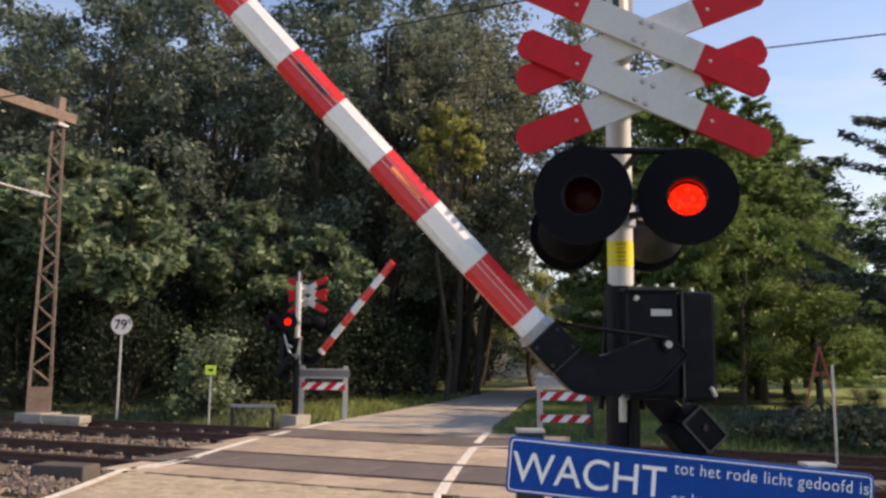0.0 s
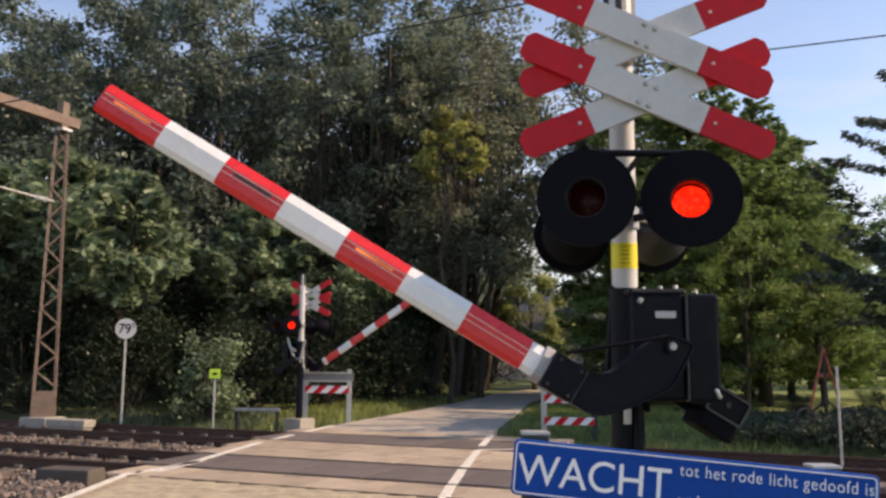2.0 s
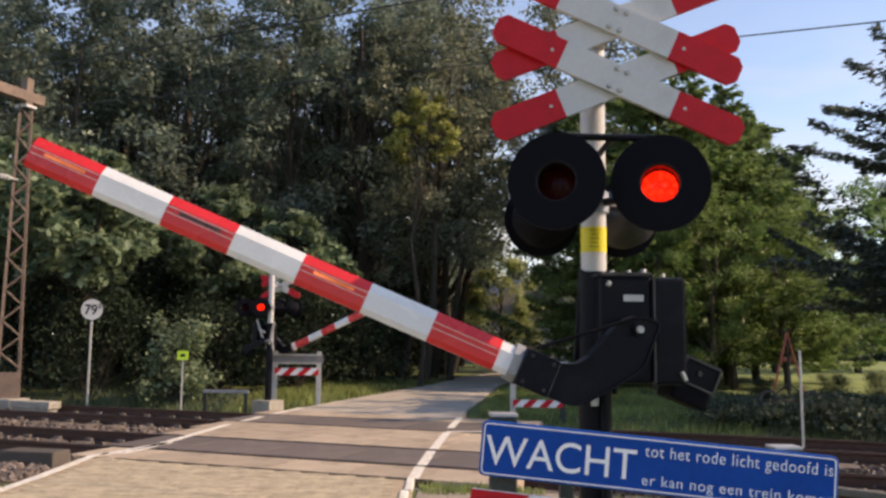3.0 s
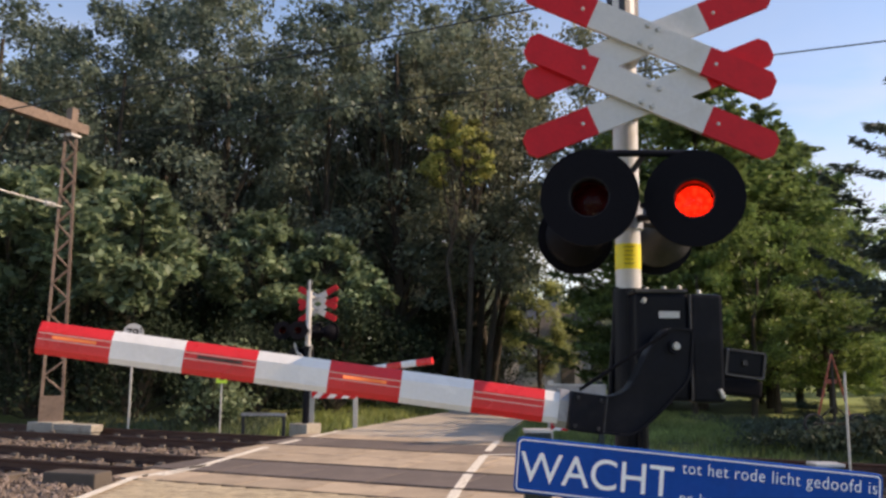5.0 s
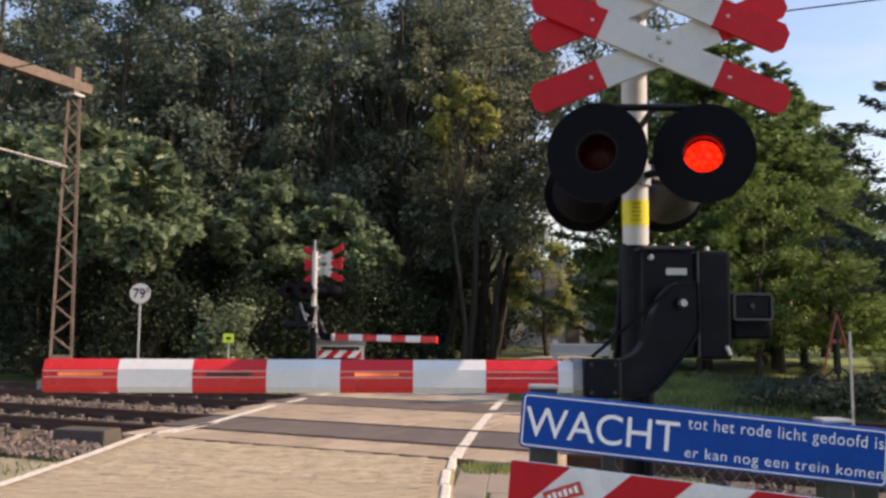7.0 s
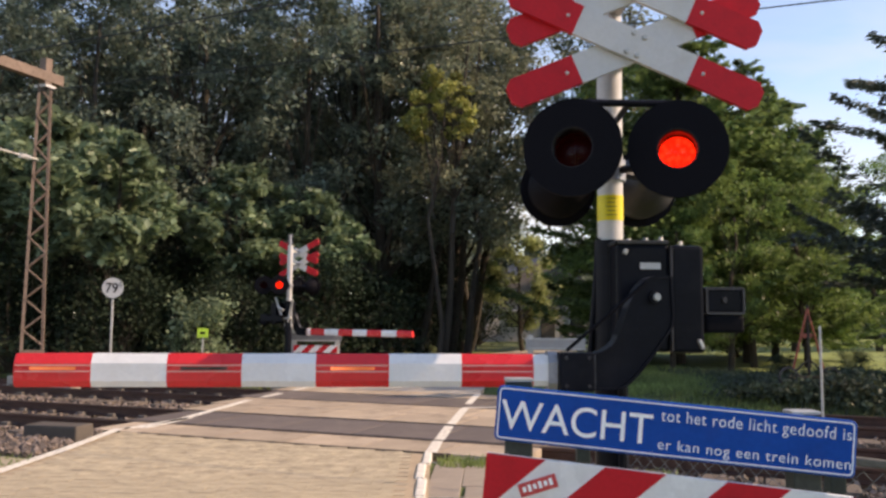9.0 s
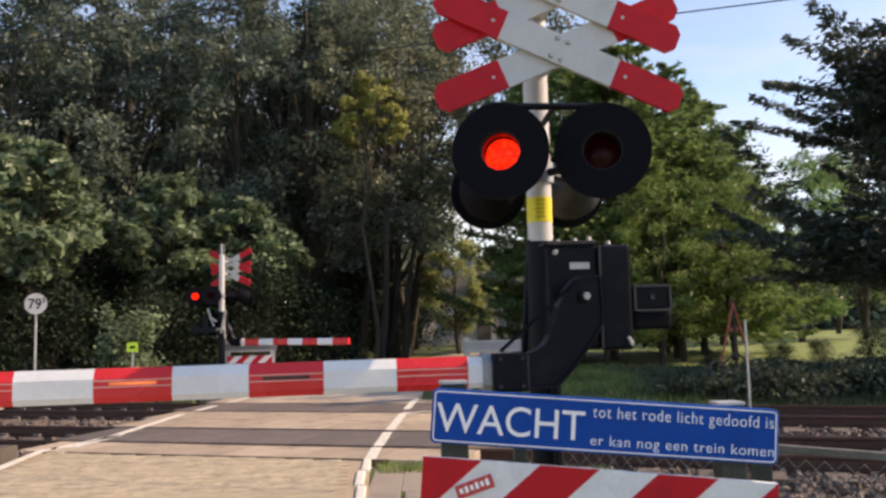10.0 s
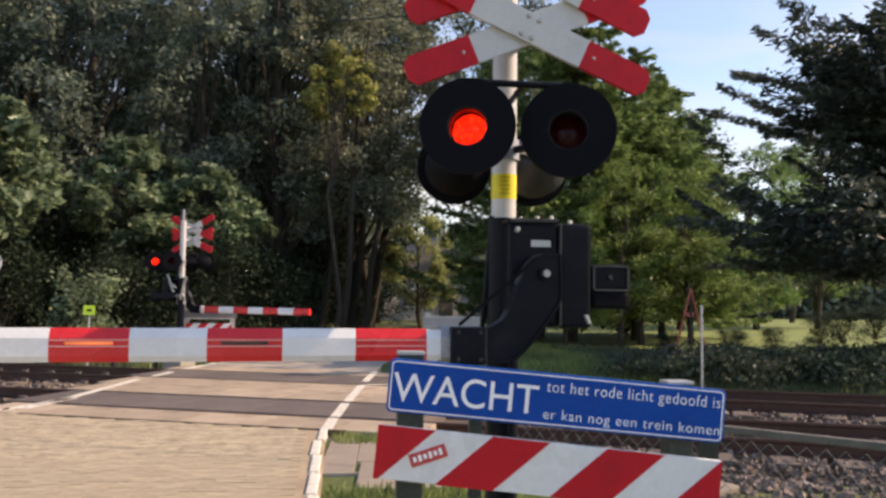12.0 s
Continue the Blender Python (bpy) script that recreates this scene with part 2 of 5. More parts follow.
M_LEAF_YELLOW = leaf_mat("yellow_leaves", (0.17, 0.2, 0.06), (0.42, 0.43, 0.15), 0.5)
M_LEAF_AUTUMN = leaf_mat("autumn_leaves", (0.08, 0.102, 0.075), (0.26, 0.285, 0.19), 0.48)
M_WILLOW = leaf_mat("willow_leaves", (0.25, 0.29, 0.12), (0.45, 0.5, 0.24), 0.55)
M_NEEDLE = leaf_mat("fir_needles", (0.03, 0.045, 0.036), (0.08, 0.105, 0.075), 0.25, 0.6)
# Undergrowth leaves: the shade under the canopy is painted in as dark green
M_LEAF_SHADED = leaf_mat("shaded_leaves", (0.02, 0.033, 0.02), (0.042, 0.062, 0.036), 0.15, 0.6, 0.12)
# Needle colour raised to carry the sunlight that falls on the spruces
M_NEEDLE_LIT = leaf_mat("sunlit_spruce_needles", (0.08, 0.135, 0.048), (0.21, 0.3, 0.105), 0.5)
M_GRASS = leaf_mat("grass_blades", (0.12, 0.165, 0.045), (0.34, 0.41, 0.14), 0.5)
M_GRASS_DARK = leaf_mat("rough_herbs", (0.036, 0.055, 0.034), (0.1, 0.135, 0.078), 0.35, 0.6)
M_LAWN = mat("lawn", (0.14, 0.185, 0.05), 0.95, var=0.3, scale=0.5, fine=14, bump=0.6, tint=(0.22, 0.28, 0.08))
M_WALL = mat("pale_render", (0.36, 0.34, 0.32), 0.85, var=0.08, scale=1, bump=0.1)
M_ROOF = mat("grey_roof", (0.17, 0.15, 0.14), 0.8, var=0.15, scale=3, bump=0.3)
M_PANE = mat("dark_pane", (0.02, 0.025, 0.03), 0.08, var=0.1, bump=0.0)
M_GLOW = glow_mat("lamp_glow", (1.0, 0.038, 0.016), 2.3)
M_ARMLIGHT = glow_mat("arm_light_glow", (1.0, 0.3, 0.13), 0.95, 5)
M_LENS = glass_mat("red_lens", (1.0, 0.55, 0.52))
M_SHUTTER = mat("unlit_lens_red", (0.03, 0.002, 0.002), 0.6, spec=0.1, var=0.3, scale=40, bump=0.1)
M_FARRED = mat("orange_red_paint", (0.32, 0.075, 0.04), 0.5, var=0.12)


# ---- mesh helpers ----
def obj_from(name, bm, material, parent=None, label="", smooth=False):
    me = bpy.data.meshes.new(name)
    if smooth:
        for f in bm.faces:
            f.smooth = True
    bm.to_mesh(me)
    bm.free()
    me.materials.append(material)
    ob = new(name, me)
    if parent:
        ob.parent = parent
    if label:
        ob["label"] = label
    return ob


def part(name, bm, material, parent, label="", at=None, smooth=False):
    ob = obj_from(name, bm, material, parent, label, smooth)
    if at is not None:
        ob.matrix_local = at
    return ob


def thing(name, m, label, category, group="", kind=""):
    ob = new(name)
    ob.matrix_world = m
    return tagged(ob, label, category, group, kind)


def shared(name, me, parent, at, label=""):
    ob = new(name, me)
    ob.parent = parent
    ob.matrix_local = at
    if label:
        ob["label"] = label
    return ob


def box(sx, sy, sz, at=None, bevel=0.0, bm=None):
    """A box centred on its pose, with softened edges."""
    b = bmesh.new()
    bmesh.ops.create_cube(b, size=1, matrix=Matrix.Diagonal((sx, sy, sz, 1)))
    if bevel:
        bmesh.ops.bevel(b, geom=b.edges[:], offset=bevel, segments=2, profile=0.6, affect="EDGES")
    if at is not None:
        b.transform(at)
    return merge(bm, b)


def merge(bm, b):
    if bm is None:
        return b
    me = bpy.data.meshes.new("tmp")
    b.to_mesh(me)
    b.free()
    bm.from_mesh(me)
    bpy.data.meshes.remove(me)
    return bm


def cyl(r1, r2, h, at=None, segs=20, bm=None, bevel=0.0):
    """A round bar along z from 0 to h."""
    b = bmesh.new()
    bmesh.ops.create_cone(b, cap_ends=True, segments=segs, radius1=r1, radius2=r2, depth=h, matrix=Matrix.Translation((0, 0, h / 2)))
    if bevel:
        bmesh.ops.bevel(b, geom=[e for e in b.edges if len(e.link_faces) == 2 and e.calc_face_angle(0) > 0.9], offset=bevel, segments=2, affect="EDGES")
    if at is not None:
        b.transform(at)
    return merge(bm, b)


def bar(p, q, r, segs=8, bm=None, r2=None):
    """A round bar from p to q."""
    p, q = Vector(p), Vector(q)
    d = q - p
    m = Matrix.Translation(p) @ d.to_track_quat("Z", "Y").to_matrix().to_4x4()
    return cyl(r, r if r2 is None else r2, d.length, m, segs, bm)


def slab(points, y0, y1, bevel=0.0):
    """A flat shape in x and z, given thickness along y."""
    b = bmesh.new()
    f = b.faces.new([b.verts.new((x, y0, z)) for x, z in points])
    r = bmesh.ops.extrude_face_region(b, geom=[f])
    bmesh.ops.translate(b, verts=[v for v in r["geom"] if isinstance(v, bmesh.types.BMVert)], vec=(0, y1 - y0, 0))
    bmesh.ops.recalc_face_normals(b, faces=b.faces[:])
    if bevel:
        bmesh.ops.bevel(b, geom=b.edges[:], offset=bevel, segments=1, affect="EDGES")
    return b


def rounded(points, radii):
    """An outline with its corners turned into arcs."""
    out = []
    for i, p in enumerate(points):
        p, a, b = Vector(p), Vector(points[i - 1]), Vector(points[(i + 1) % len(points)])
        r = min(radii[i], (a - p).length * 0.45, (b - p).length * 0.45)
        s, e = p + (a - p).normalized() * r, p + (b - p).normalized() * r
        for k in range(6):
            t = k / 5
            out.append(tuple(s * (1 - t) ** 2 + p * 2 * t * (1 - t) + e * t * t))
    return out


def hoop(points, width, y0, y1):
    """A raised band that follows the inside of an outline in x and z."""
    pts = [Vector(p) for p in points]
    area = sum(a.x * b.y - b.x * a.y for a, b in zip(pts, pts[1:] + pts[:1]))
    side = 1 if area > 0 else -1
    inner = []
    for i, p in enumerate(pts):
        d = (pts[(i + 1) % len(pts)] - pts[i - 1]).normalized()
        inner.append(p + Vector((-d.y, d.x)) * side * width)
    b = bmesh.new()
    rows = [[b.verts.new((q.x, y, q.y)) for q in loop] for loop, y in ((pts, y1), (pts, y0), (inner, y0), (inner, y1))]
    n = len(pts)
    for r in range(4):
        e, f = rows[r], rows[(r + 1) % 4]
        for k in range(n):
            b.faces.new((e[k], e[(k + 1) % n], f[(k + 1) % n], f[k]))
    bmesh.ops.recalc_face_normals(b, faces=b.faces[:])
    return b


def plate(points, z0, z1):
    """A flat shape in x and y, given thickness along z."""
    b = bmesh.new()
    f = b.faces.new([b.verts.new((x, y, z0)) for x, y in points])
    r = bmesh.ops.extrude_face_region(b, geom=[f])
    bmesh.ops.translate(b, verts=[v for v in r["geom"] if isinstance(v, bmesh.types.BMVert)], vec=(0, 0, z1 - z0))
    bmesh.ops.recalc_face_normals(b, faces=b.faces[:])
    return b


def ring(r_out, r_in, y0, y1, segs=48):
    """A flat ring round the y axis."""
    b = bmesh.new()
    rows = []
    for r, y in ((r_in, y0), (r_out, y0), (r_out, y1), (r_in, y1)):
        rows.append([b.verts.new((r * math.cos(a), y, r * math.sin(a))) for a in (2 * math.pi * k / segs for k in range(segs))])
    for i in range(4):
        p, q = rows[i], rows[(i + 1) % 4]
        for k in range(segs):
            b.faces.new((p[k], p[(k + 1) % segs], q[(k + 1) % segs], q[k]))
    bmesh.ops.recalc_face_normals(b, faces=b.faces[:])
    return b


def spun(profile, segs=40):
    """A shape turned round the y axis from (radius, y) pairs."""
    b = bmesh.new()
    rows = [[b.verts.new((r * math.cos(a), y, r * math.sin(a))) for a in (2 * math.pi * k / segs for k in range(segs))] for r, y in profile]
    for p, q in zip(rows, rows[1:]):
        for k in range(segs):
            b.faces.new((p[k], p[(k + 1) % segs], q[(k + 1) % segs], q[k]))
    bmesh.ops.recalc_face_normals(b, faces=b.faces[:])
    return b


def mesh_np(name, verts, quads, material):
    """A mesh from arrays of corners and four-sided faces."""
    me = bpy.data.meshes.new(name)
    me.vertices.add(len(verts))
    me.vertices.foreach_set("co", np.ascontiguousarray(verts, dtype=np.float32).ravel())
    k = quads.shape[1]
    me.loops.add(quads.size)
    me.loops.foreach_set("vertex_index", np.ascontiguousarray(quads, dtype=np.int32).ravel())
    me.polygons.add(len(quads))
    me.polygons.foreach_set("loop_start", np.arange(0, quads.size, k, dtype=np.int32))
    me.polygons.foreach_set("use_smooth", np.zeros(len(quads), dtype=bool))
    me.update(calc_edges=True)
    me.materials.append(material)
    return me


def words(text, width, height, gap=0.0, weight=0.012, spacing=1.0):
    """Lettering in x and z from its lower left corner, cut into letters or words where the gap is wider."""
    cu = bpy.data.curves.new("lettering", "FONT")
    cu.body, cu.extrude, cu.offset = text, 0.01, weight
    cu.space_character = spacing
    ob = new("lettering", cu)
    bpy.context.view_layer.update()
    me = bpy.data.meshes.new_from_object(ob.evaluated_get(bpy.context.evaluated_depsgraph_get()))
    bpy.data.objects.remove(ob)
    b = bmesh.new()
    b.from_mesh(me)
    bpy.data.meshes.remove(me)
    bmesh.ops.remove_doubles(b, verts=b.verts[:], dist=0.0005)
    xs, ys = [v.co.x for v in b.verts], [v.co.y for v in b.verts]
    sx, sy = width / (max(xs) - min(xs)), height / (max(ys) - min(ys))
    x0, y0 = min(xs), min(ys)
    for v in b.verts:
        v.co = ((v.co.x - x0) * sx, -v.co.z * 0.1, (v.co.y - y0) * sy)
    bmesh.ops.recalc_face_normals(b, faces=b.faces[:])
    seen, islands = set(), []
    for v in b.verts:
        if v in seen:
            continue
        stack, group = [v], []
        seen.add(v)
        while stack:
            c = stack.pop()
            group.append(c)
            for e in c.link_edges:
                o = e.other_vert(c)
                if o not in seen:
                    seen.add(o)
                    stack.append(o)
        islands.append(group)
    islands.sort(key=lambda g: min(v.co.x for v in g))
    pieces, right = [], -1e9
    for g in islands:
        if min(v.co.x for v in g) > right + gap:
            pieces.append([])
        pieces[-1] += g
        right = max(right, max(v.co.x for v in g))
    out = []
    for g in pieces:
        nb, at = bmesh.new(), {}
        for v in g:
            at[v] = nb.verts.new(v.co)
        for f in {f for v in g for f in v.link_faces}:
            nb.faces.new([at[v] for v in f.verts])
        out.append(nb)
    b.free()
    return out


# ---- leaves and trees ----
def leaf_cloud(rng, centres, size, direction=None, slim=0.55, droop=0.0):
    """One bent leaf at each centre."""
    n = len(centres)
    d = rng.normal(size=(n, 3)) * (1, 1, 0.6) if direction is None else direction + rng.normal(size=(n, 3)) * 0.45
    d[:, 2] -= droop
    d /= np.linalg.norm(d, axis=1)[:, None]
    up = np.array((0, 0, 1.0)) + rng.normal(size=(n, 3)) * 0.55
    e = np.cross(d, up)
    e /= np.linalg.norm(e, axis=1)[:, None] + 1e-9
    up = np.cross(d, e)
    s = (size * rng.uniform(0.65, 1.35, n))[:, None]
    a = centres - d * s * 0.5
    c = centres + d * s * 0.5 - up * s * 0.12
    b = centres + e * s * slim * 0.5 - up * s * 0.08
    f = centres - e * s * slim * 0.5 - up * s * 0.08
    v = np.stack([a, b, c, f], 1).reshape(-1, 3)
    return v, np.arange(4 * n).reshape(n, 4)


def limb(bm, p, q, r1, r2, rng, bends=3, segs=7, crook=0.035):
    """A crooked tapered limb."""
    p, q = np.array(p, float), np.array(q, float)
    last = p
    for k in range(1, bends + 1):
        t = k / bends
        now = p + (q - p) * t + (rng.normal(size=3) * np.linalg.norm(q - p) * crook if k < bends else 0)
        bar(last, now, r1 + (r2 - r1) * (k - 1) / bends, segs, bm, r1 + (r2 - r1) * t)
        last = now


def broadleaf(name, seed, height, spread, bare, leaves, material, size=0.2, clumps=70, trunk=0.2, lean=0.0, low=0.2):
    """A tree: tapered trunk, limbs to each clump and leaves with gaps between them."""
    rng = np.random.default_rng(seed)
    root = new(name)
    bm = bmesh.new()
    top = np.array((rng.normal() * 0.4 + lean, rng.normal() * 0.4, height * 0.82))
    limb(bm, (0, 0, -0.2), top, trunk, trunk * 0.25, rng, 5, 9, 0.014)
    cs, rs = [], []
    for k in range(clumps):
        h = rng.uniform(0, 1)
        z = bare + (height - bare) * h
        wide = spread * (math.sin(math.pi * (0.16 + 0.8 * h)) ** 0.7)
        a, r = rng.uniform(0, 2 * math.pi), wide * rng.uniform(0.25, 1.0) ** 0.6
        cs.append((r * math.cos(a) + lean * h, r * math.sin(a), z))
        rs.append(rng.uniform(0.5, 1.05) * spread * 0.27)
    cs, rs = np.array(cs), np.array(rs)
    for k in range(0, clumps, 3):
        f = min(0.95, max(low, cs[k, 2] / height - 0.22))
        limb(bm, top * f, cs[k], trunk * 0.32 * (1.1 - f), 0.015, rng, 3, 5)
    per = leaves // clumps
    pts = []
    for c, r in zip(cs, rs):
        u = rng.normal(size=(per, 3))
        u /= np.linalg.norm(u, axis=1)[:, None]
        u *= (rng.uniform(0.1, 1, per) ** 0.45)[:, None] * r
        u[:, 2] *= 0.62
        u += rng.normal(size=(per, 3)) * r * 0.14
        pts.append(c + u)
    v, q = leaf_cloud(rng, np.concatenate(pts), size, droop=0.35)
    if trunk < 0.1:
        tagged(part("woody_stem", bm, M_BARK, root), kind="stuff")
    else:
        part("trunk", bm, M_BARK, root)
    crown = new("crown", mesh_np("crown", v, q, material))
    crown.parent = root
    return root


def conifer(name, seed, height, spread, bare, whorls, per, material, size=0.3, trunk=0.2, needles=60, taper=0.75, reach=None):
    """A spruce: straight stem, whorls of sweeping branches hung with sprays."""
    rng = np.random.default_rng(seed)
    root = new(name)
    bm = bmesh.new()
    bar((0, 0, -0.2), (0, 0, height), trunk, 9, bm, 0.02)
    pts, dirs = [], []
    for w in range(whorls):
        h = min(1, max(0, (w + rng.uniform(-0.4, 0.4)) / (whorls - 1)))
        ln = (spread * (1 - h) ** taper + 0.3) * (np.interp(h, *reach) if reach else 1.0)
        for k in range(per):
            z = bare + (height - bare - 0.3) * h + rng.uniform(-0.25, 0.25)
            a = 2 * math.pi * (k + rng.uniform(-0.4, 0.4)) / per + w * 0.7
            l = ln * (rng.uniform(0.45, 1.2) if rng.uniform() < 0.9 else rng.uniform(1.2, 1.5))
            out = np.array((math.cos(a), math.sin(a), 0))
            end = np.array((0, 0, z)) + out * l + np.array((0, 0, l * rng.uniform(-0.15, 0.28)))
            mid = np.array((0, 0, z)) + out * l * 0.55 - np.array((0, 0, l * 0.12))
            bar((0, 0, z), mid, 0.02 + 0.008 * l, 5, bm, 0.014)
            bar(mid, end, 0.014, 5, bm, 0.005)
            m = max(8, int(needles * min(l / spread, 1.1) * 1.4))
            t = rng.uniform(0.12, 1, m) ** 0.8
            side = np.array((-out[1], out[0], 0))
            base = np.where((t < 0.55)[:, None], np.array((0, 0, z)) + (mid - np.array((0, 0, z))) * (t / 0.55)[:, None], mid + (end - mid) * ((t - 0.55) / 0.45)[:, None])
            sw = rng.normal(size=m) * (0.42 * l * (1.08 - t)) * 0.6
            pts.append(base + side * sw[:, None] + np.array((0, 0, -0.12)) * rng.uniform(0, 1.6, m)[:, None])
            dirs.append(np.tile(out, (m, 1)) + side * np.sign(sw)[:, None] * 0.6)
    v, q = leaf_cloud(rng, np.concatenate(pts), size, np.concatenate(dirs), 0.33, 0.25)
    part("trunk", bm, M_BARK, root)
    crown = new("crown", mesh_np("crown", v, q, material))
    crown.parent = root
    return root


def shrub(name, seed, spread, height, leaves, material, size=0.13, clumps=26):
    rng = np.random.default_rng(seed)
    root = new(name)
    bm = bmesh.new()
    pts = []
    for k in range(clumps):
        a, r, h = rng.uniform(0, 6.28), spread * rng.uniform(0, 1) ** 0.6, rng.uniform(0.15, 1)
        c = np.array((r * math.cos(a) * (1.1 - 0.5 * h), r * math.sin(a) * (1.1 - 0.5 * h), height * h))
        limb(bm, (rng.normal() * 0.1, rng.normal() * 0.1, -0.1), c, 0.03, 0.008, rng, 3, 5)
        u = rng.normal(size=(leaves // clumps, 3)) * spread * 0.2
        u[:, 2] *= min(0.7, height * 0.6)
        p = c + u
        p[:, 2] = np.abs(p[:, 2])
        pts.append(p)
    v, q = leaf_cloud(rng, np.concatenate(pts), size, droop=0.3)
    tagged(part("woody_stem", bm, M_BARK, root), kind="stuff")
    crown = new("foliage", mesh_np("foliage", v, q, material))
    crown.parent = root
    return root


# ---- plan ----
TRACK = radians(-21.0)
U = Vector((math.cos(TRACK), math.sin(TRACK), 0))
N = Vector((-math.sin(TRACK), math.cos(TRACK), 0))
RAILS = (9.52, 10.98, 13.22, 14.70)


def tp(u, n, z=0.0):
    """A place from metres along the track and across it."""
    p = U * u + N * n
    return Vector((p.x, p.y, z))


def cross_n(p):
    return p[0] * N.x + p[1] * N.y


def left_edge(n):
    """The road's left edge along the crossing, by metres across the track."""
    return -4.05 + (n - 8.7) * 0.185 if n > 8.7 else -4.05


def ground_height(x, y):
    n = x * N.x + y * N.y
    start = 8.45 if -5.0 < x < 2.4 and n < 12 else 7.4
    inside = min(max((n - start) / (0.4 if start > 8 else 1.0), 0), 1) * min(max((17.3 - n) / 1.2, 0), 1)
    return -0.035 - 0.3 * inside


def build_ground():
    xs = np.concatenate([[-1500, -400, -120, -60, -40], np.arange(-30, 40.1, 0.6), [50, 70, 130, 400, 1500]])
    ys = np.concatenate([[-1500, -300, -60, -15], np.arange(-5, 40.1, 0.6), [45, 52, 60, 80, 130, 400, 1500]])
    rng = np.random.default_rng(3)
    v = np.array([(x, y, ground_height(x, y) + (rng.normal() * 0.012 if abs(x) < 40 and abs(y) < 41 else 0)) for y in ys for x in xs])
    nx = len(xs)
    q = np.array([(j * nx + i, j * nx + i + 1, (j + 1) * nx + i + 1, (j + 1) * nx + i) for j in range(len(ys) - 1) for i in range(nx - 1)])
    ob = new("ground", mesh_np("ground", v, q, M_SOIL))
    tagged(ob, "rough grassy ground with leaf litter beside the tracks", "ground", kind="structure")
    bed = plate([tp(-60, 8.5)[:2], tp(60, 8.5)[:2], tp(60, 15.8)[:2], tp(-60, 15.8)[:2]], -0.31, -0.27)
    tagged(obj_from("ballast_bed", bed, M_BED), "dark earthy bed under the railway ballast", "ballast", kind="structure")
    verge = plate([(-12, 3), (-4.06, 3), (-4.06, 8.7), (-4.35, 8.84), (-12, 11.75)], -0.05, -0.02)
    tagged(obj_from("verge", verge, M_VERGE), "bare sandy verge beside the brick road", "verge", kind="structure")
    lawn = plate([(4.5, 27.5), (11, 24.5), (60, 40), (60, 110), (8, 70)], -0.05, -0.015)
    tagged(obj_from("lawn", lawn, M_LAWN), "sunlit mown lawn behind the trees", "lawn", kind="structure")
    path = plate([(6.0, 22.2), (16, 23.0), (34, 30.5), (34, 33), (15, 24.6), (6.2, 23.4)], -0.05, -0.008)
    tagged(obj_from("path", path, M_VERGE), "pale sandy path along the lawn", "path", kind="structure")


def build_tracks():
    prof = [(-0.065, -0.16), (0.065, -0.16), (0.065, -0.145), (0.012, -0.125), (0.012, -0.045), (0.034, -0.03), (0.034, -0.004), (0.028, 0.0), (-0.028, 0.0), (-0.034, -0.004), (-0.034, -0.03), (-0.012, -0.045), (-0.012, -0.125), (-0.065, -0.145)]
    spin = Matrix.Rotation(TRACK, 4, "Z")
    for k in (0, 1):
        tr = thing("railway_track", Matrix.Identity(4), "rusty steel rails on dark sleepers in stone ballast", "railway track", "pair of tracks")
        for n in RAILS[2 * k:2 * k + 2]:
            b = bmesh.new()
            f = b.faces.new([b.verts.new((-60, y, z)) for y, z in prof])
            r = bmesh.ops.extrude_face_region(b, geom=[f])
            bmesh.ops.translate(b, verts=[v for v in r["geom"] if isinstance(v, bmesh.types.BMVert)], vec=(120, 0, 0))
            bmesh.ops.recalc_face_normals(b, faces=b.faces[:])
            rail = part("rail", b, M_RAIL, tr, "rusty brown steel rail", Matrix.Translation(tp(0, n, -0.006)) @ spin)
            part("rail_head", box(120, 0.05, 0.004, Matrix.Translation((0, 0, 0.0045))), M_RAILTOP, rail, "worn shiny running surface")
        mid = (RAILS[2 * k] + RAILS[2 * k + 1]) / 2
        sl = box(0.25, 2.55, 0.16, None, 0.015)
        me = bpy.data.meshes.new("sleeper")
        sl.to_mesh(me)
        sl.free()
        me.materials.append(M_SLEEPER)
        cl = box(0.13, 0.075, 0.05, None, 0.012)
        clip_me = bpy.data.meshes.new("rail_clip")
        cl.to_mesh(clip_me)
        cl.free()
        clip_me.materials.append(M_CLIP)
        for i in range(-46, 46):
            u = i * 0.62 + 0.2
            p = tp(u, mid, -0.238)
            if -4.3 < p.x - 0.18 * (mid - 9) < 1.9:
                continue
            shared("sleeper", me, tr, Matrix.Translation(p) @ spin)
            if -19 < u < -6:
                for n in RAILS[2 * k:2 * k + 2]:
                    for side in (-0.1, 0.1):
                        shared("rail_clip", clip_me, tr, Matrix.Translation(tp(u, n + side, -0.135)) @ spin)


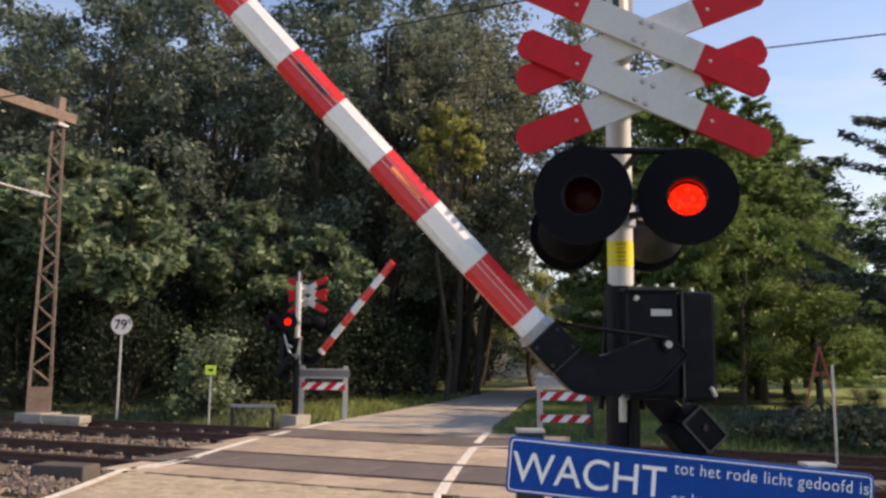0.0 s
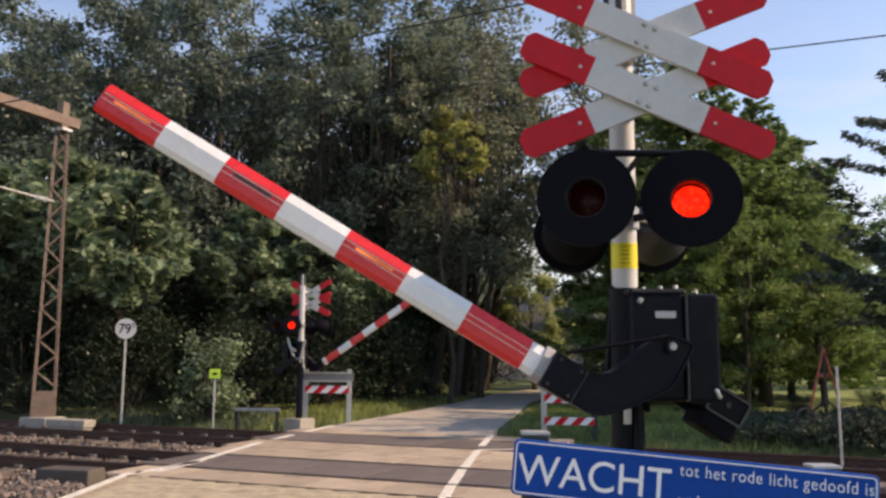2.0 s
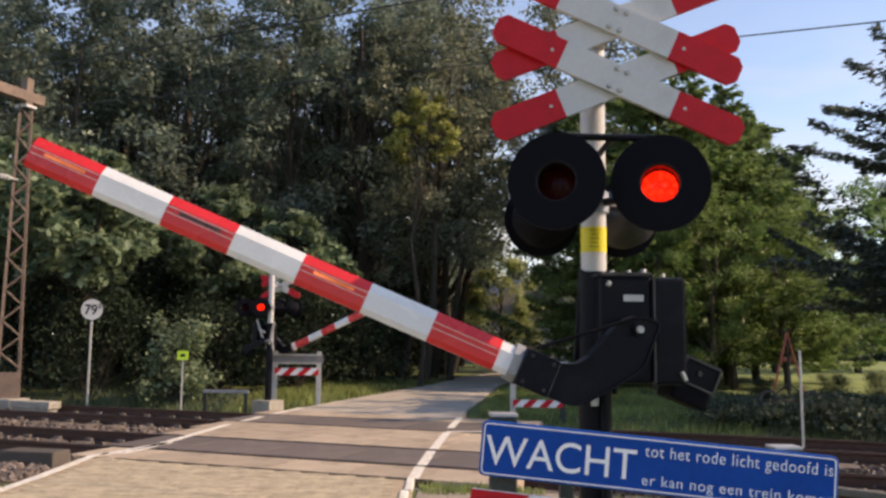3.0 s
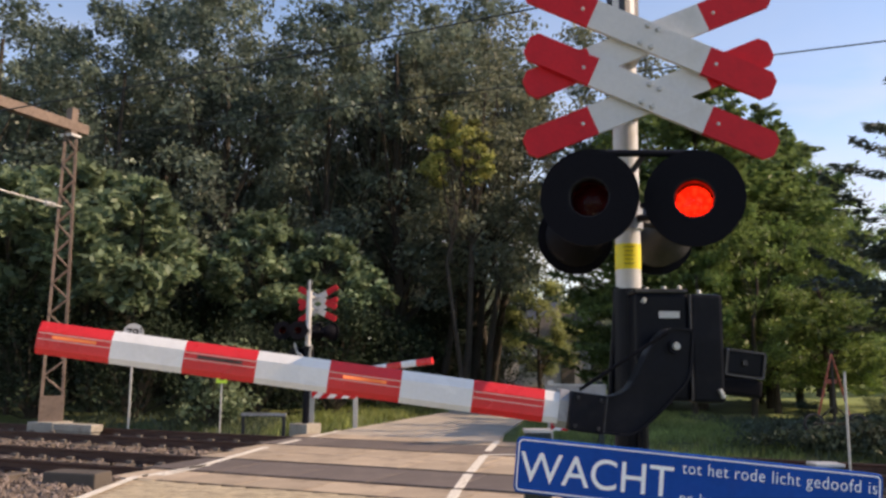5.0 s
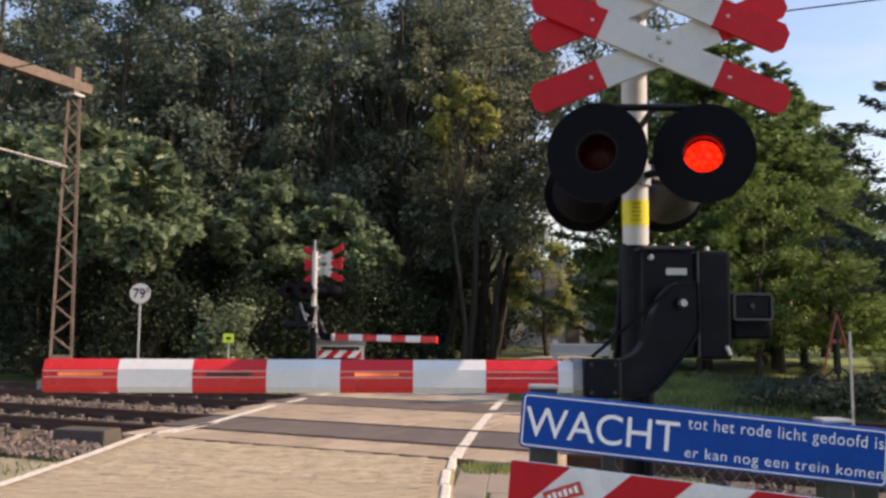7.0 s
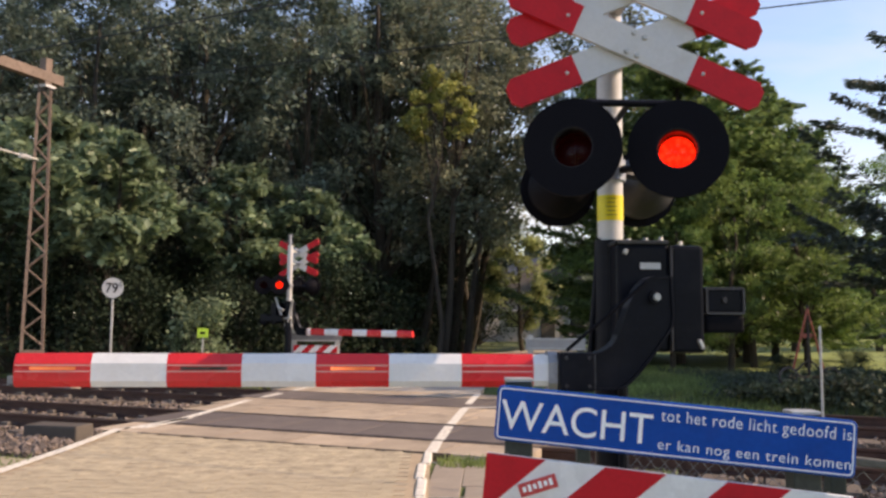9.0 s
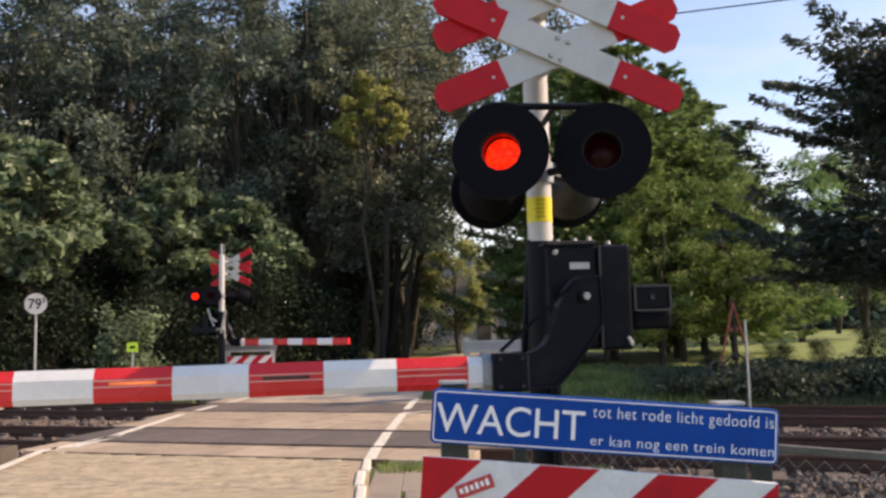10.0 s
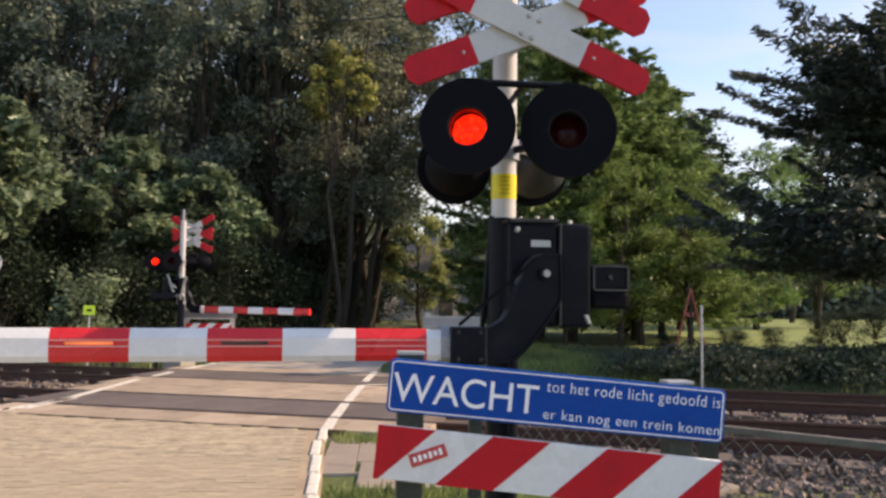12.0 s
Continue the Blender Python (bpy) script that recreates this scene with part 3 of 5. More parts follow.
def build_ballast():
    rng = np.random.default_rng(8)
    cube = np.array([(-1, -1, -1), (1, -1, -1), (1, 1, -1), (-1, 1, -1), (-1, -1, 1), (1, -1, 1), (1, 1, 1), (-1, 1, 1)], float) * 0.5
    faces = np.array([(0, 3, 2, 1), (4, 5, 6, 7), (0, 1, 5, 4), (1, 2, 6, 5), (2, 3, 7, 6), (3, 0, 4, 7)])
    pts = []
    for u0, u1, n0, n1, count in ((-22, -7.3, 8.3, 15.9, 17000), (-3.2, 7.5, 6.2, 15.8, 19000), (7.5, 18, 9, 15.8, 2500)):
        u, n = rng.uniform(u0, u1, count), rng.uniform(n0, n1, count)
        pts.append(np.stack([u * U.x + n * N.x, u * U.y + n * N.y, np.where(n < 7.4, -0.03, np.where(n < 8.6, -0.27 + rng.uniform(0, 0.05, count), -0.25 + rng.uniform(0, 0.09, count)))], 1))
    u, n = rng.uniform(-14, -6.6, 9000), rng.uniform(6.75, 8.5, 9000)
    x, y = u * U.x + n * N.x, u * U.y + n * N.y
    pts.append(np.stack([x, y, np.array([ground_height(a, b) for a, b in zip(x, y)]) + rng.uniform(0, 0.06, 9000)], 1))
    p = np.concatenate(pts)
    nn = p[:, 0] * N.x + p[:, 1] * N.y
    le = np.where(nn > 8.7, -4.15 + (nn - 8.7) * 0.185, -4.2)
    keep = ~((p[:, 0] > np.where(nn < 8.5, -4.14, le - 0.9)) & (p[:, 0] < le + 5.75))
    near_right = (nn < 8.3) & (p[:, 0] < 2.2) & (p[:, 0] > -3)
    p = p[keep & ~near_right]
    n = len(p)
    s = rng.uniform(0.024, 0.056, n)[:, None, None] * rng.uniform(0.6, 1.25, (n, 1, 3))
    jit = cube[None] + rng.normal(size=(n, 8, 3)) * 0.16
    a = rng.normal(size=(n, 4))
    a /= np.linalg.norm(a, axis=1)[:, None]
    w, x, y, z = a.T
    R = np.stack([1 - 2 * (y * y + z * z), 2 * (x * y - z * w), 2 * (x * z + y * w), 2 * (x * y + z * w), 1 - 2 * (x * x + z * z), 2 * (y * z - x * w), 2 * (x * z - y * w), 2 * (y * z + x * w), 1 - 2 * (x * x + y * y)], 1).reshape(n, 3, 3)
    v = np.einsum("nij,nkj->nki", R, jit * s) + p[:, None]
    q = (faces[None] + 8 * np.arange(n)[:, None, None]).reshape(-1, 4)
    ob = new("ballast", mesh_np("ballast", v.reshape(-1, 3), q, M_STONE))
    tagged(ob, "loose grey brown railway ballast stones", "ballast", kind="stuff")


def build_crossing():
    """Strips of slabs laid beside and between the rails, each slab a piece."""
    deck = thing("level_crossing", Matrix.Identity(4), "pale and dark concrete slabs laid between the rails", "crossing", kind="structure")
    spin = Matrix.Rotation(TRACK, 4, "Z")
    strips = ((8.62, 9.44, M_PANEL, 0.9), (9.60, 10.90, M_PANEL_DARK, 1.2), (11.06, 12.05, M_PANEL, 1.2), (12.07, 13.14, M_PANEL, 1.2), (13.30, 14.62, M_PANEL_DARK, 1.2), (14.78, 15.6, M_PANEL, 0.9))
    for n0, n1, m, ln in strips:
        mid = (n0 + n1) / 2
        le = left_edge(mid) - 0.28
        u0 = (le - N.x * mid) / U.x
        count = max(1, round(5.75 / ln))
        step = 5.75 / count
        b = box(step - 0.012, n1 - n0, 0.3, None, 0.008)
        me = bpy.data.meshes.new("crossing_slab")
        b.to_mesh(me)
        b.free()
        me.materials.append(m)
        for k in range(count):
            shared("crossing_slab", me, deck, Matrix.Translation(tp(u0 + step * (k + 0.5), mid, -0.15 + random.uniform(-0.003, 0.003))) @ spin)
    # Dark strip over the joint paints in the gap's shade along with its dirt
    joint = plate([tp(u, n)[:2] for u, n in ((-7.2, 8.57), (-3.1, 8.57), (-3.1, 8.617), (-7.2, 8.617))], -0.06, 0.005)
    part("joint", joint, M_JOINT, deck, "dark joint against the bricks, gap shade and dirt in one colour")
    block = box(0.7, 0.34, 0.36, pose(-4.44, 10.08, -0.01, 0, 0, -12), 0.025)
    tagged(obj_from("edge_block", block, M_DARKBLOCK), "dark concrete block standing beside the road edge", "block")


def road_mark(pts, width, z=0.004):
    b = bmesh.new()
    pts = [Vector((x, y, 0)) for x, y in pts]
    sides = []
    for i, p in enumerate(pts):
        d = (pts[min(i + 1, len(pts) - 1)] - pts[max(i - 1, 0)]).normalized()
        s = Vector((-d.y, d.x, 0)) * width / 2
        sides.append((p - s, p + s))
    for (a, c), (e, f) in zip(sides, sides[1:]):
        vs = [b.verts.new((*k.xy, z)) for k in (a, e, f, c)]
        face = b.faces.new(vs)
        r = bmesh.ops.extrude_face_region(b, geom=[face])
        bmesh.ops.translate(b, verts=[v for v in r["geom"] if isinstance(v, bmesh.types.BMVert)], vec=(0, 0, -0.003))
    bmesh.ops.recalc_face_normals(b, faces=b.faces[:])
    return b


def build_road():
    far = plate([(-2.95, 16.75), (0.75, 15.35), (1.15, 18.6), (1.75, 22), (2.9, 29), (4.4, 35), (8.5, 44), (6.0, 45), (2.0, 35.5), (0.6, 29), (-1.0, 23.5), (-2.25, 19.4)], -0.3, -0.004)
    tagged(obj_from("road", far, M_ASPHALT), "grey asphalt lane leading into the wood", "road", kind="structure")
    sub = plate([(-4.1, -6), (-0.1, -6), (-0.02, 9.15), (-4.05, 10.65)], -0.3, -0.004)
    bed = tagged(obj_from("brick_road", sub, M_SAND), "beige brick road with sandy joints", "road", kind="structure")
    for pts in ([(-3.78, 11.05), (-3.62, 11.7), (-3.42, 13.4), (-3.25, 14.85)], [(-3.12, 15.4), (-2.95, 16.3)], [(-2.82, 16.9), (-2.47, 18.5)], [(-4.0, 11.1), (-3.98, 10.95), (-3.86, 11.25), (-3.5, 12.2)]):
        tagged(obj_from("road_marking", road_mark(pts, 0.13), M_LINE), "worn white painted edge line", "road marking", "edge lines", "structure")
    for pts in ([(-0.02, 9.2), (0.06, 10.1)], [(0.08, 10.2), (0.22, 11.5)], [(0.25, 11.7), (0.52, 13.85)], [(0.6, 14.5), (0.86, 16.4)], [(0.5, 13.9), (1.3, 14.05)]):
        tagged(obj_from("road_marking", road_mark(pts, 0.125 if pts[0][1] != 13.9 else 0.09), M_LINE), "worn white painted edge line", "road marking", "edge lines", "structure")
    left = road_mark([(-4.05, 3.5), (-4.02, 7.0), (-3.98, 9.2), (-4.03, 10.9)], 0.12, 0.012)
    tagged(obj_from("edge_kerb", left, M_KERB), "white painted stone kerb of the brick road", "kerb", kind="structure")
    kerb = thing("kerb", Matrix.Identity(4), "white painted kerb stones along the brick road", "kerb", kind="structure")
    b = box(0.085, 0.74, 0.3, None, 0.015)
    me = bpy.data.meshes.new("kerb_stone")
    b.to_mesh(me)
    b.free()
    me.materials.append(M_KERB)
    for k in range(6):
        y = 5.0 + 0.78 * k
        shared("kerb_stone", me, kerb, pose(-0.10 + (0.04 * (k == 5)) + random.uniform(-0.008, 0.008), y, -0.135, 0, 0, random.uniform(-1, 1) - 1.0))
    for x, y, sx, sy, m in ((0.13, 7.85, 0.3, 1.6, M_TILE), (0.585, 8.0, 0.58, 1.03, M_TILE), (0.55, 6.95, 0.58, 1.03, M_TILE), (1.18, 8.0, 0.58, 1.03, M_TILE), (1.15, 6.95, 0.58, 1.03, M_TILE)):
        tagged(obj_from("paving_slab", box(sx, sy, 0.08, pose(x, y, -0.055, 0, 0, -4), 0.008), m), "weathered concrete paving slab beside the road", "paving slab", "slabs beside the road", "structure")
    for y in (8.72, 7.02):
        tagged(obj_from("slab_edge", box(0.36, 0.03, 0.1, pose(0.14, y, -0.062, 0, 0, -4), 0.008), M_CONCRETE), "concrete edging strip beside the road", "edging", "edging strips", "structure")
    return bed


def build_bricks(bed):
    """Running bond across the road; the rows that the camera passes nearest are single bricks."""
    b2 = box(0.2075, 0.1005, 0.07)
    me = bpy.data.meshes.new("brick")
    b2.to_mesh(me)
    b2.free()
    me.materials.append(M_BRICK)
    rng = random.Random(5)
    spots = []
    for r in range(-60, 70):
        y = 3.9 + r * 0.104
        for c in range(-1, 20):
            x = -3.93 + 0.212 * (c + (0.5 if r % 2 else 0))
            yy = y - 0.09 * (x + 2)
            if x > -0.24 or x < -3.92 or cross_n((x, yy)) > 8.55:
                continue
            spots.append((x, yy))
    near = [s for s in spots if 6.0 < s[1] < 7.75][:300]
    chosen = set(near)
    corners = np.array([v.co for v in me.vertices])
    polys = np.array([p.vertices[:] for p in me.polygons])
    vs, qs = [], []
    for x, y in spots:
        m = pose(x, y, -0.035 + rng.uniform(-0.002, 0.0015), rng.uniform(-0.5, 0.5), rng.uniform(-0.5, 0.5), -5 + rng.uniform(-1.2, 1.2))
        if (x, y) in chosen:
            shared("brick", me, bed, m)
        else:
            a = np.array(m)
            qs.append(polys + 8 * len(vs))
            vs.append(corners @ a[:3, :3].T + a[:3, 3])
    ob = new("brick_rows", mesh_np("brick_rows", np.concatenate(vs), np.concatenate(qs), M_BRICK_ROWS))
    ob.parent = bed
    ob["kind"] = "stuff"


# ---- crossing posts ----
CROSS_ANGLE = 22.5


def cross_board(parent, z, lean, y, x=0.0):
    ln, w, tip = 1.215, 0.136, 0.033
    at = pose(x, y, z, 0, lean, 0)
    h, k = ln / 2, w / 2
    red = h - 0.33
    board = part("cross_board", slab([(-red, -k), (red, -k), (red, k), (-red, k)], -0.012, 0.012), M_WHITE, parent, "white enamelled board with red ends", at)
    for s in (-1, 1):
        pts = [(s * red, -k), (s * (h - tip), -k), (s * h, -k + tip), (s * h, k - tip), (s * (h - tip), k), (s * red, k)]
        part("red_end", slab(pts, -0.0125, 0.0125), M_RED, board, "red painted board end")
        part("rivet", cyl(0.009, 0.006, 0.008, pose(s * (red + 0.05), -0.012, 0, 90), 10), M_WHITE, board)
    for bx in (-0.025, 0.025):
        for bz in (-0.045, 0.045):
            part("bolt", cyl(0.014, 0.01, 0.014, pose(bx, -0.012, bz, 90), 8), M_GALV, board, "zinc bolt head")
    return board


def highlight_edges(ob):
    """Edge highlights and rubbed paint coloured onto the narrow rounded edges of a part."""
    me = ob.data
    me.materials.append(M_PALE_EDGE)
    for p in me.polygons:
        e = [(me.vertices[a].co - me.vertices[b].co).length for a, b in p.edge_keys]
        if len(e) == 4 and min(e) < 0.012 and max(e) > 0.05:
            p.material_index = 1
    return ob


def signal_lamp(parent, x, y, z, face, lit_grey=0.0):
    """A lamp with a round black target board; two added half shutters imitate its flashing."""
    at = pose(x, y, z, 0, 0, face)
    lamp = part("lamp", spun([(0.165, 0.0), (0.165, 0.15), (0.12, 0.2), (0.09, 0.30), (0.0001, 0.315)]), M_HOUSING if lit_grey else M_MATT_BLACK, parent, "lamp housing coloured grey as the lit one" if lit_grey else "black round flashing lamp housing", at, True)
    part("target_board", ring(0.207, 0.086, -0.018, 0.003, 64), M_MATT_BLACK, lamp, "round black target board")
    part("hood", ring(0.0865, 0.082, -0.0175, 0.098, 48), M_HOOD, lamp, "glossy black hood tube", None, True)
    part("lens", spun([(0.0001, 0.075), (0.04, 0.079), (0.0845, 0.093)]), M_LENS, lamp, "round red lens", None, True)
    b = bmesh.new()
    bmesh.ops.create_circle(b, cap_ends=True, segments=40, radius=0.078, matrix=pose(0, 0.115, 0, 90))
    part("light_source", b, M_GLOW, lamp, "glowing red signal light")
    # Made-up half shutters hide the glow to stand for the lamp switching off
    halves = []
    for s in (-1, 1):
        pts = [(-s * 0.002, -0.08)] + [(s * 0.08 * math.cos(a), 0.08 * math.sin(a)) for a in (-math.pi / 2 + math.pi * k / 18 for k in range(1, 18))] + [(-s * 0.002, 0.08)]
        halves.append((s, part("shutter", slab(pts, 0.103 + 0.002 * s, 0.106 + 0.002 * s), M_SHUTTER, lamp, "added dark red half shutter that hides the light between flashes")))
    return halves


arm_covers = []


def boom(parent, at, seg, far=False):
    """The red and white arm on its cranked lever with the counterweight."""
    outline = rounded([(-0.355, -0.24), (-0.19, -0.24), (-0.115, -0.2), (-0.035, 0.01), (0.03, 0.098), (0.145, 0.1), (0.152, -0.115), (0.03, -0.285), (-0.075, -0.396), (-0.355, -0.396)], (0.004, 0.05, 0.05, 0.06, 0.05, 0.02, 0.05, 0.1, 0.06, 0.004))
    arm = highlight_edges(part("boom", slab(outline, -0.075, 0.02, 0.005), M_BLACK, parent, "black cranked steel lever of the barrier", at))
    part("rim", hoop(outline, 0.011, -0.087, -0.073), M_BLACK, arm, "raised rim of the lever")
    part("socket", box(0.15, 0.115, 0.166, Matrix.Translation((-0.283, -0.034, -0.318)), 0.007), M_BLACK, arm, "black socket plate holding the arm")
    part("socket_seam", box(0.005, 0.006, 0.15, Matrix.Translation((-0.204, -0.087, -0.318))), M_PALE_EDGE, arm, "pale seam along the socket edge")
    for bx, bz in ((-0.33, -0.258), (-0.23, -0.258), (-0.33, -0.378), (-0.23, -0.378)):
        part("socket_bolt", cyl(0.009, 0.007, 0.008, pose(bx, -0.09, bz, 90), 8), M_DARK_METAL, arm)
    prof = [(-0.036, -0.07), (0.036, -0.07), (0.05, -0.045), (0.05, 0.03), (0.03, 0.07), (-0.03, 0.07), (-0.05, 0.03), (-0.05, -0.045)]

    def piece(x0, x1, grow=1.0):
        b = bmesh.new()
        f = b.faces.new([b.verts.new((x0, y * grow, z * grow - 0.315)) for y, z in prof])
        r = bmesh.ops.extrude_face_region(b, geom=[f])
        bmesh.ops.translate(b, verts=[v for v in r["geom"] if isinstance(v, bmesh.types.BMVert)], vec=(x1 - x0, 0, 0))
        bmesh.ops.recalc_face_normals(b, faces=b.faces[:])
        return b

    covers = []
    part("clamp", piece(-0.40, -0.36, 1.18), M_CREAM if far else M_GREY_METAL, arm, "grey metal clamp holding the arm")
    part("arm_end", piece(-0.466, -0.40, 0.96), M_WHITE_FILM, arm, "white root of the barrier arm")
    for k in range(7):
        x1, x0 = -0.465 - seg * k, -0.465 - seg * (k + 1)
        red = k % 2 == 0
        part("arm_section", piece(x0, x1), M_RED_FILM if red else M_WHITE_FILM, arm, "glossy red arm section" if red else "glossy white arm section")
        if red:
            for dz in (-0.002, 0.024):
                part("pinstripe", box(seg - 0.004, 0.003, 0.0035, Matrix.Translation(((x0 + x1) / 2, -0.0505, -0.317 + dz))), M_CREAM, arm, "thin pale line")
            if k and not far:
                part("arm_light", box(seg * 0.6, 0.004, 0.013, Matrix.Translation(((x0 + x1) / 2, -0.0505, -0.306))), M_ARMLIGHT, arm, "slim orange warning light")
                # Added strip hides the arm light to stand for its blinking
                covers.append((k == 4, part("added_light_cover", box(seg * 0.62, 0.003, 0.015, Matrix.Translation(((x0 + x1) / 2, -0.054, -0.306))), M_DARKSTRIP, arm, "added dark strip that hides the warning light between flashes")))
            elif far:
                part("reflector", box(seg * 0.6, 0.004, 0.013, Matrix.Translation(((x0 + x1) / 2, -0.0505, -0.306))), M_DARKSTRIP, arm, "slim dark reflector strip")
    arm_covers.extend(covers)
    part("arm_tip", piece(-0.469 - seg * 7, -0.465 - seg * 7, 0.97), M_RED_FILM, arm, "red end cap")
    part("link_plate", slab([(-0.02, 0.05), (0.56, 0.03), (0.56, -0.1), (-0.02, -0.09)], 0.49, 0.51, 0.003), M_BLACK, arm, "black counterweight link")
    part("link_shaft", cyl(0.03, 0.03, 0.5, pose(0.02, 0.505, 0, 90), 12), M_BLACK, arm)
    highlight_edges(part("counterweight", box(0.2, 0.2, 0.135, pose(0.525, 0.385, 0.0), 0.022), M_BLACK, arm, "black cast counterweight"))
    face = rounded([(0.428, 0.066), (0.622, 0.066), (0.622, -0.066), (0.428, -0.066)], (0.02,) * 4)
    part("weight_rim", hoop(face, 0.012, 0.276, 0.292), M_HOUSING, arm, "raised rim of the weight, greyer than its black")
    part("weight_bolt", cyl(0.016, 0.013, 0.014, pose(0.52, 0.286, 0.004, 90), 10), M_DARK_METAL, arm)
    highlight_edges(part("weight_tray", box(0.196, 0.22, 0.085, pose(0.522, 0.39, -0.112), 0.016), M_MATT_BLACK, arm, "black lower weight"))
    part("cable", bar((0.02, -0.1, 0.07), (-0.33, -0.1, -0.225), 0.008), M_MATT_BLACK, arm)
    return arm


def crossing_post(m, label, seg, far=False, rear=180):
    """A barrier post with two warning crosses, four lamps, the drive and the arm."""
    post = thing("barrier_post", m, label, "crossing post", "crossing posts")
    part("foundation", box(0.5, 0.5, 0.3, Matrix.Translation((0, 0, -0.02)), 0.02), M_CONCRETE, post, "pale concrete foot")
    part("pole", cyl(0.061, 0.061, 1.55, Matrix.Translation((0, 0, 1.78)), 28, None, 0.004), M_WHITE, post, "off-white painted steel pole", None, False)
    part("sleeve", cyl(0.078, 0.078, 1.70, Matrix.Translation((0, 0, 0.13)), 28), M_BLACK, post, "black lower pole")
    part("pole_cap", box(0.115, 0.115, 0.24, pose(0, 0, 3.21, 0, 0, 42), 0.006), M_DARK_METAL, post, "square dark grey metal head of the pole")
    if not far:
        part("tape", cyl(0.0625, 0.0625, 0.122, Matrix.Translation((0, 0, 1.925)), 28), M_YELLOW, post, "yellow notice tape round the pole")
    for k in range(0 if far else 5):
        part("tape_writing", box(0.05 - 0.012 * (k % 2), 0.003, 0.003, Matrix.Translation((-0.008, -0.0615, 2.03 - 0.02 * k))), M_DARKSTRIP, post)
    for z in (2.676, 2.955):
        cross_board(post, z, -CROSS_ANGLE, -0.335, 0.04)
        cross_board(post, z, CROSS_ANGLE + 1, -0.362, 0.04)
        part("cross_bracket", box(0.06, 0.3, 0.05, Matrix.Translation((0.02, -0.19, z)), 0.004), M_GALV, post, "zinc bracket")
    lamps = {"front": [], "rear": []}
    for x in (-0.272, 0.170):
        lamps["front"].append(signal_lamp(post, x, -0.55, 2.168, -15))
        # The right rear housing is coloured grey for the light falling on it
        lamps["rear"].append(signal_lamp(post, x + 0.1, 0.55, 2.168, rear, 1.0 if x > 0 and not far else 0.0))
        part("lamp_arm", bar((x, -0.21, 2.168), (0, 0.0, 2.168), 0.02), M_BLACK, post)
        part("lamp_arm", bar((x + 0.1, 0.21, 2.168), (0, 0.0, 2.168), 0.02), M_BLACK, post)
    part("cross_bar", bar((-0.272, -0.5, 2.375), (0.17, -0.5, 2.375), 0.016), M_BLACK, post, "black bar between the lamps")
    part("cross_bar_arm", bar((-0.02, -0.5, 2.375), (-0.0, 0, 2.375), 0.014), M_BLACK, post)
    part("lamp_collar", cyl(0.075, 0.075, 0.1, Matrix.Translation((0, 0, 2.12)), 24), M_GREY_METAL, post, "grey clamp collar")
    highlight_edges(part("drive_box", box(0.245, 0.16, 0.49, Matrix.Translation((0.105, -0.135, 1.552)), 0.02), M_BLACK, post, "black drive housing"))
    highlight_edges(part("drive_cabinet", box(0.15, 0.40, 0.488, Matrix.Translation((0.302, -0.03, 1.548)), 0.018), M_BLACK, post, "black motor cabinet"))
    part("cabinet_seam", box(0.012, 0.02, 0.48, Matrix.Translation((0.228, -0.222, 1.552)), 0.004), M_DARK_METAL, post)
    highlight_edges(part("lid", box(0.25, 0.17, 0.02, Matrix.Translation((0.1, -0.135, 1.805)), 0.008), M_BLACK, post, "black lid"))
    for bx, bz in ((0.05, 1.81), (0.13, 1.815), (0.2, 1.82), (0.29, 1.8)):
        part("lid_bolt", cyl(0.012, 0.009, 0.016, Matrix.Translation((bx, -0.16, bz)), 8), M_GALV, post, "zinc bolt")
    part("hinge", box(0.02, 0.03, 0.025, pose(0.02, -0.225, 1.76, 0, 30), 0.005), M_GALV, post, "zinc catch")
    part("latch", box(0.018, 0.03, 0.045, pose(0.355, -0.235, 1.345, 0, -25), 0.005), M_GALV, post, "zinc latch")
    part("type_plate", box(0.092, 0.006, 0.03, Matrix.Translation((0.135, -0.219, 1.697))), M_WHITE, post, "small pale type plate")
    part("shaft", cyl(0.055, 0.055, 0.09, pose(0.118, -0.215, 1.545, 90), 20), M_BLACK, post, "black shaft boss")
    part("shaft_bolt", cyl(0.019, 0.015, 0.02, pose(0.118, -0.385, 1.551, 90), 14), M_GALV, post, "bright shaft bolt")
    part("shaft_end", cyl(0.03, 0.03, 0.17, pose(0.118, -0.22, 1.551, 90), 14), M_BLACK, post)
    part("buffer", cyl(0.04, 0.04, 0.08, pose(0.1, -0.215, 1.39, 90), 16), M_MATT_BLACK, post, "rubber stop")
    part("conduit", bar((0.03, -0.09, 1.36), (0.03, -0.09, 0.15), 0.022), M_BLACK, post)
    elbow = bar((0.02, -0.1, 1.335), (-0.018, -0.1, 1.305), 0.018)
    elbow = bar((-0.02, -0.1, 1.31), (-0.022, -0.1, 1.2), 0.018, 10, elbow)
    part("conduit_elbow", elbow, M_GALV, post, "galvanised conduit elbow")
    for s in (-0.1, 0.1):
        part("stay", bar((s * 0.6, -0.02, 1.84), (s, 0.02, 1.25), 0.014), M_GALV if far else M_BLACK, post)
    if far:
        for x0, x1, z0, z1 in ((-0.24, -0.08, 1.86, 1.36), (0.26, 0.07, 1.9, 1.42), (-0.2, 0.2, 1.46, 1.4), (0.02, 0.26, 1.62, 1.72)):
            part("strut", bar((x0, 0.16, z0), (x1, 0.12, z1), 0.026), M_GALV, post, "bright galvanised linkage strut")
    arm = boom(post, pose(0.047, -0.289, 1.545, 0, 40, 2.9), seg, far)
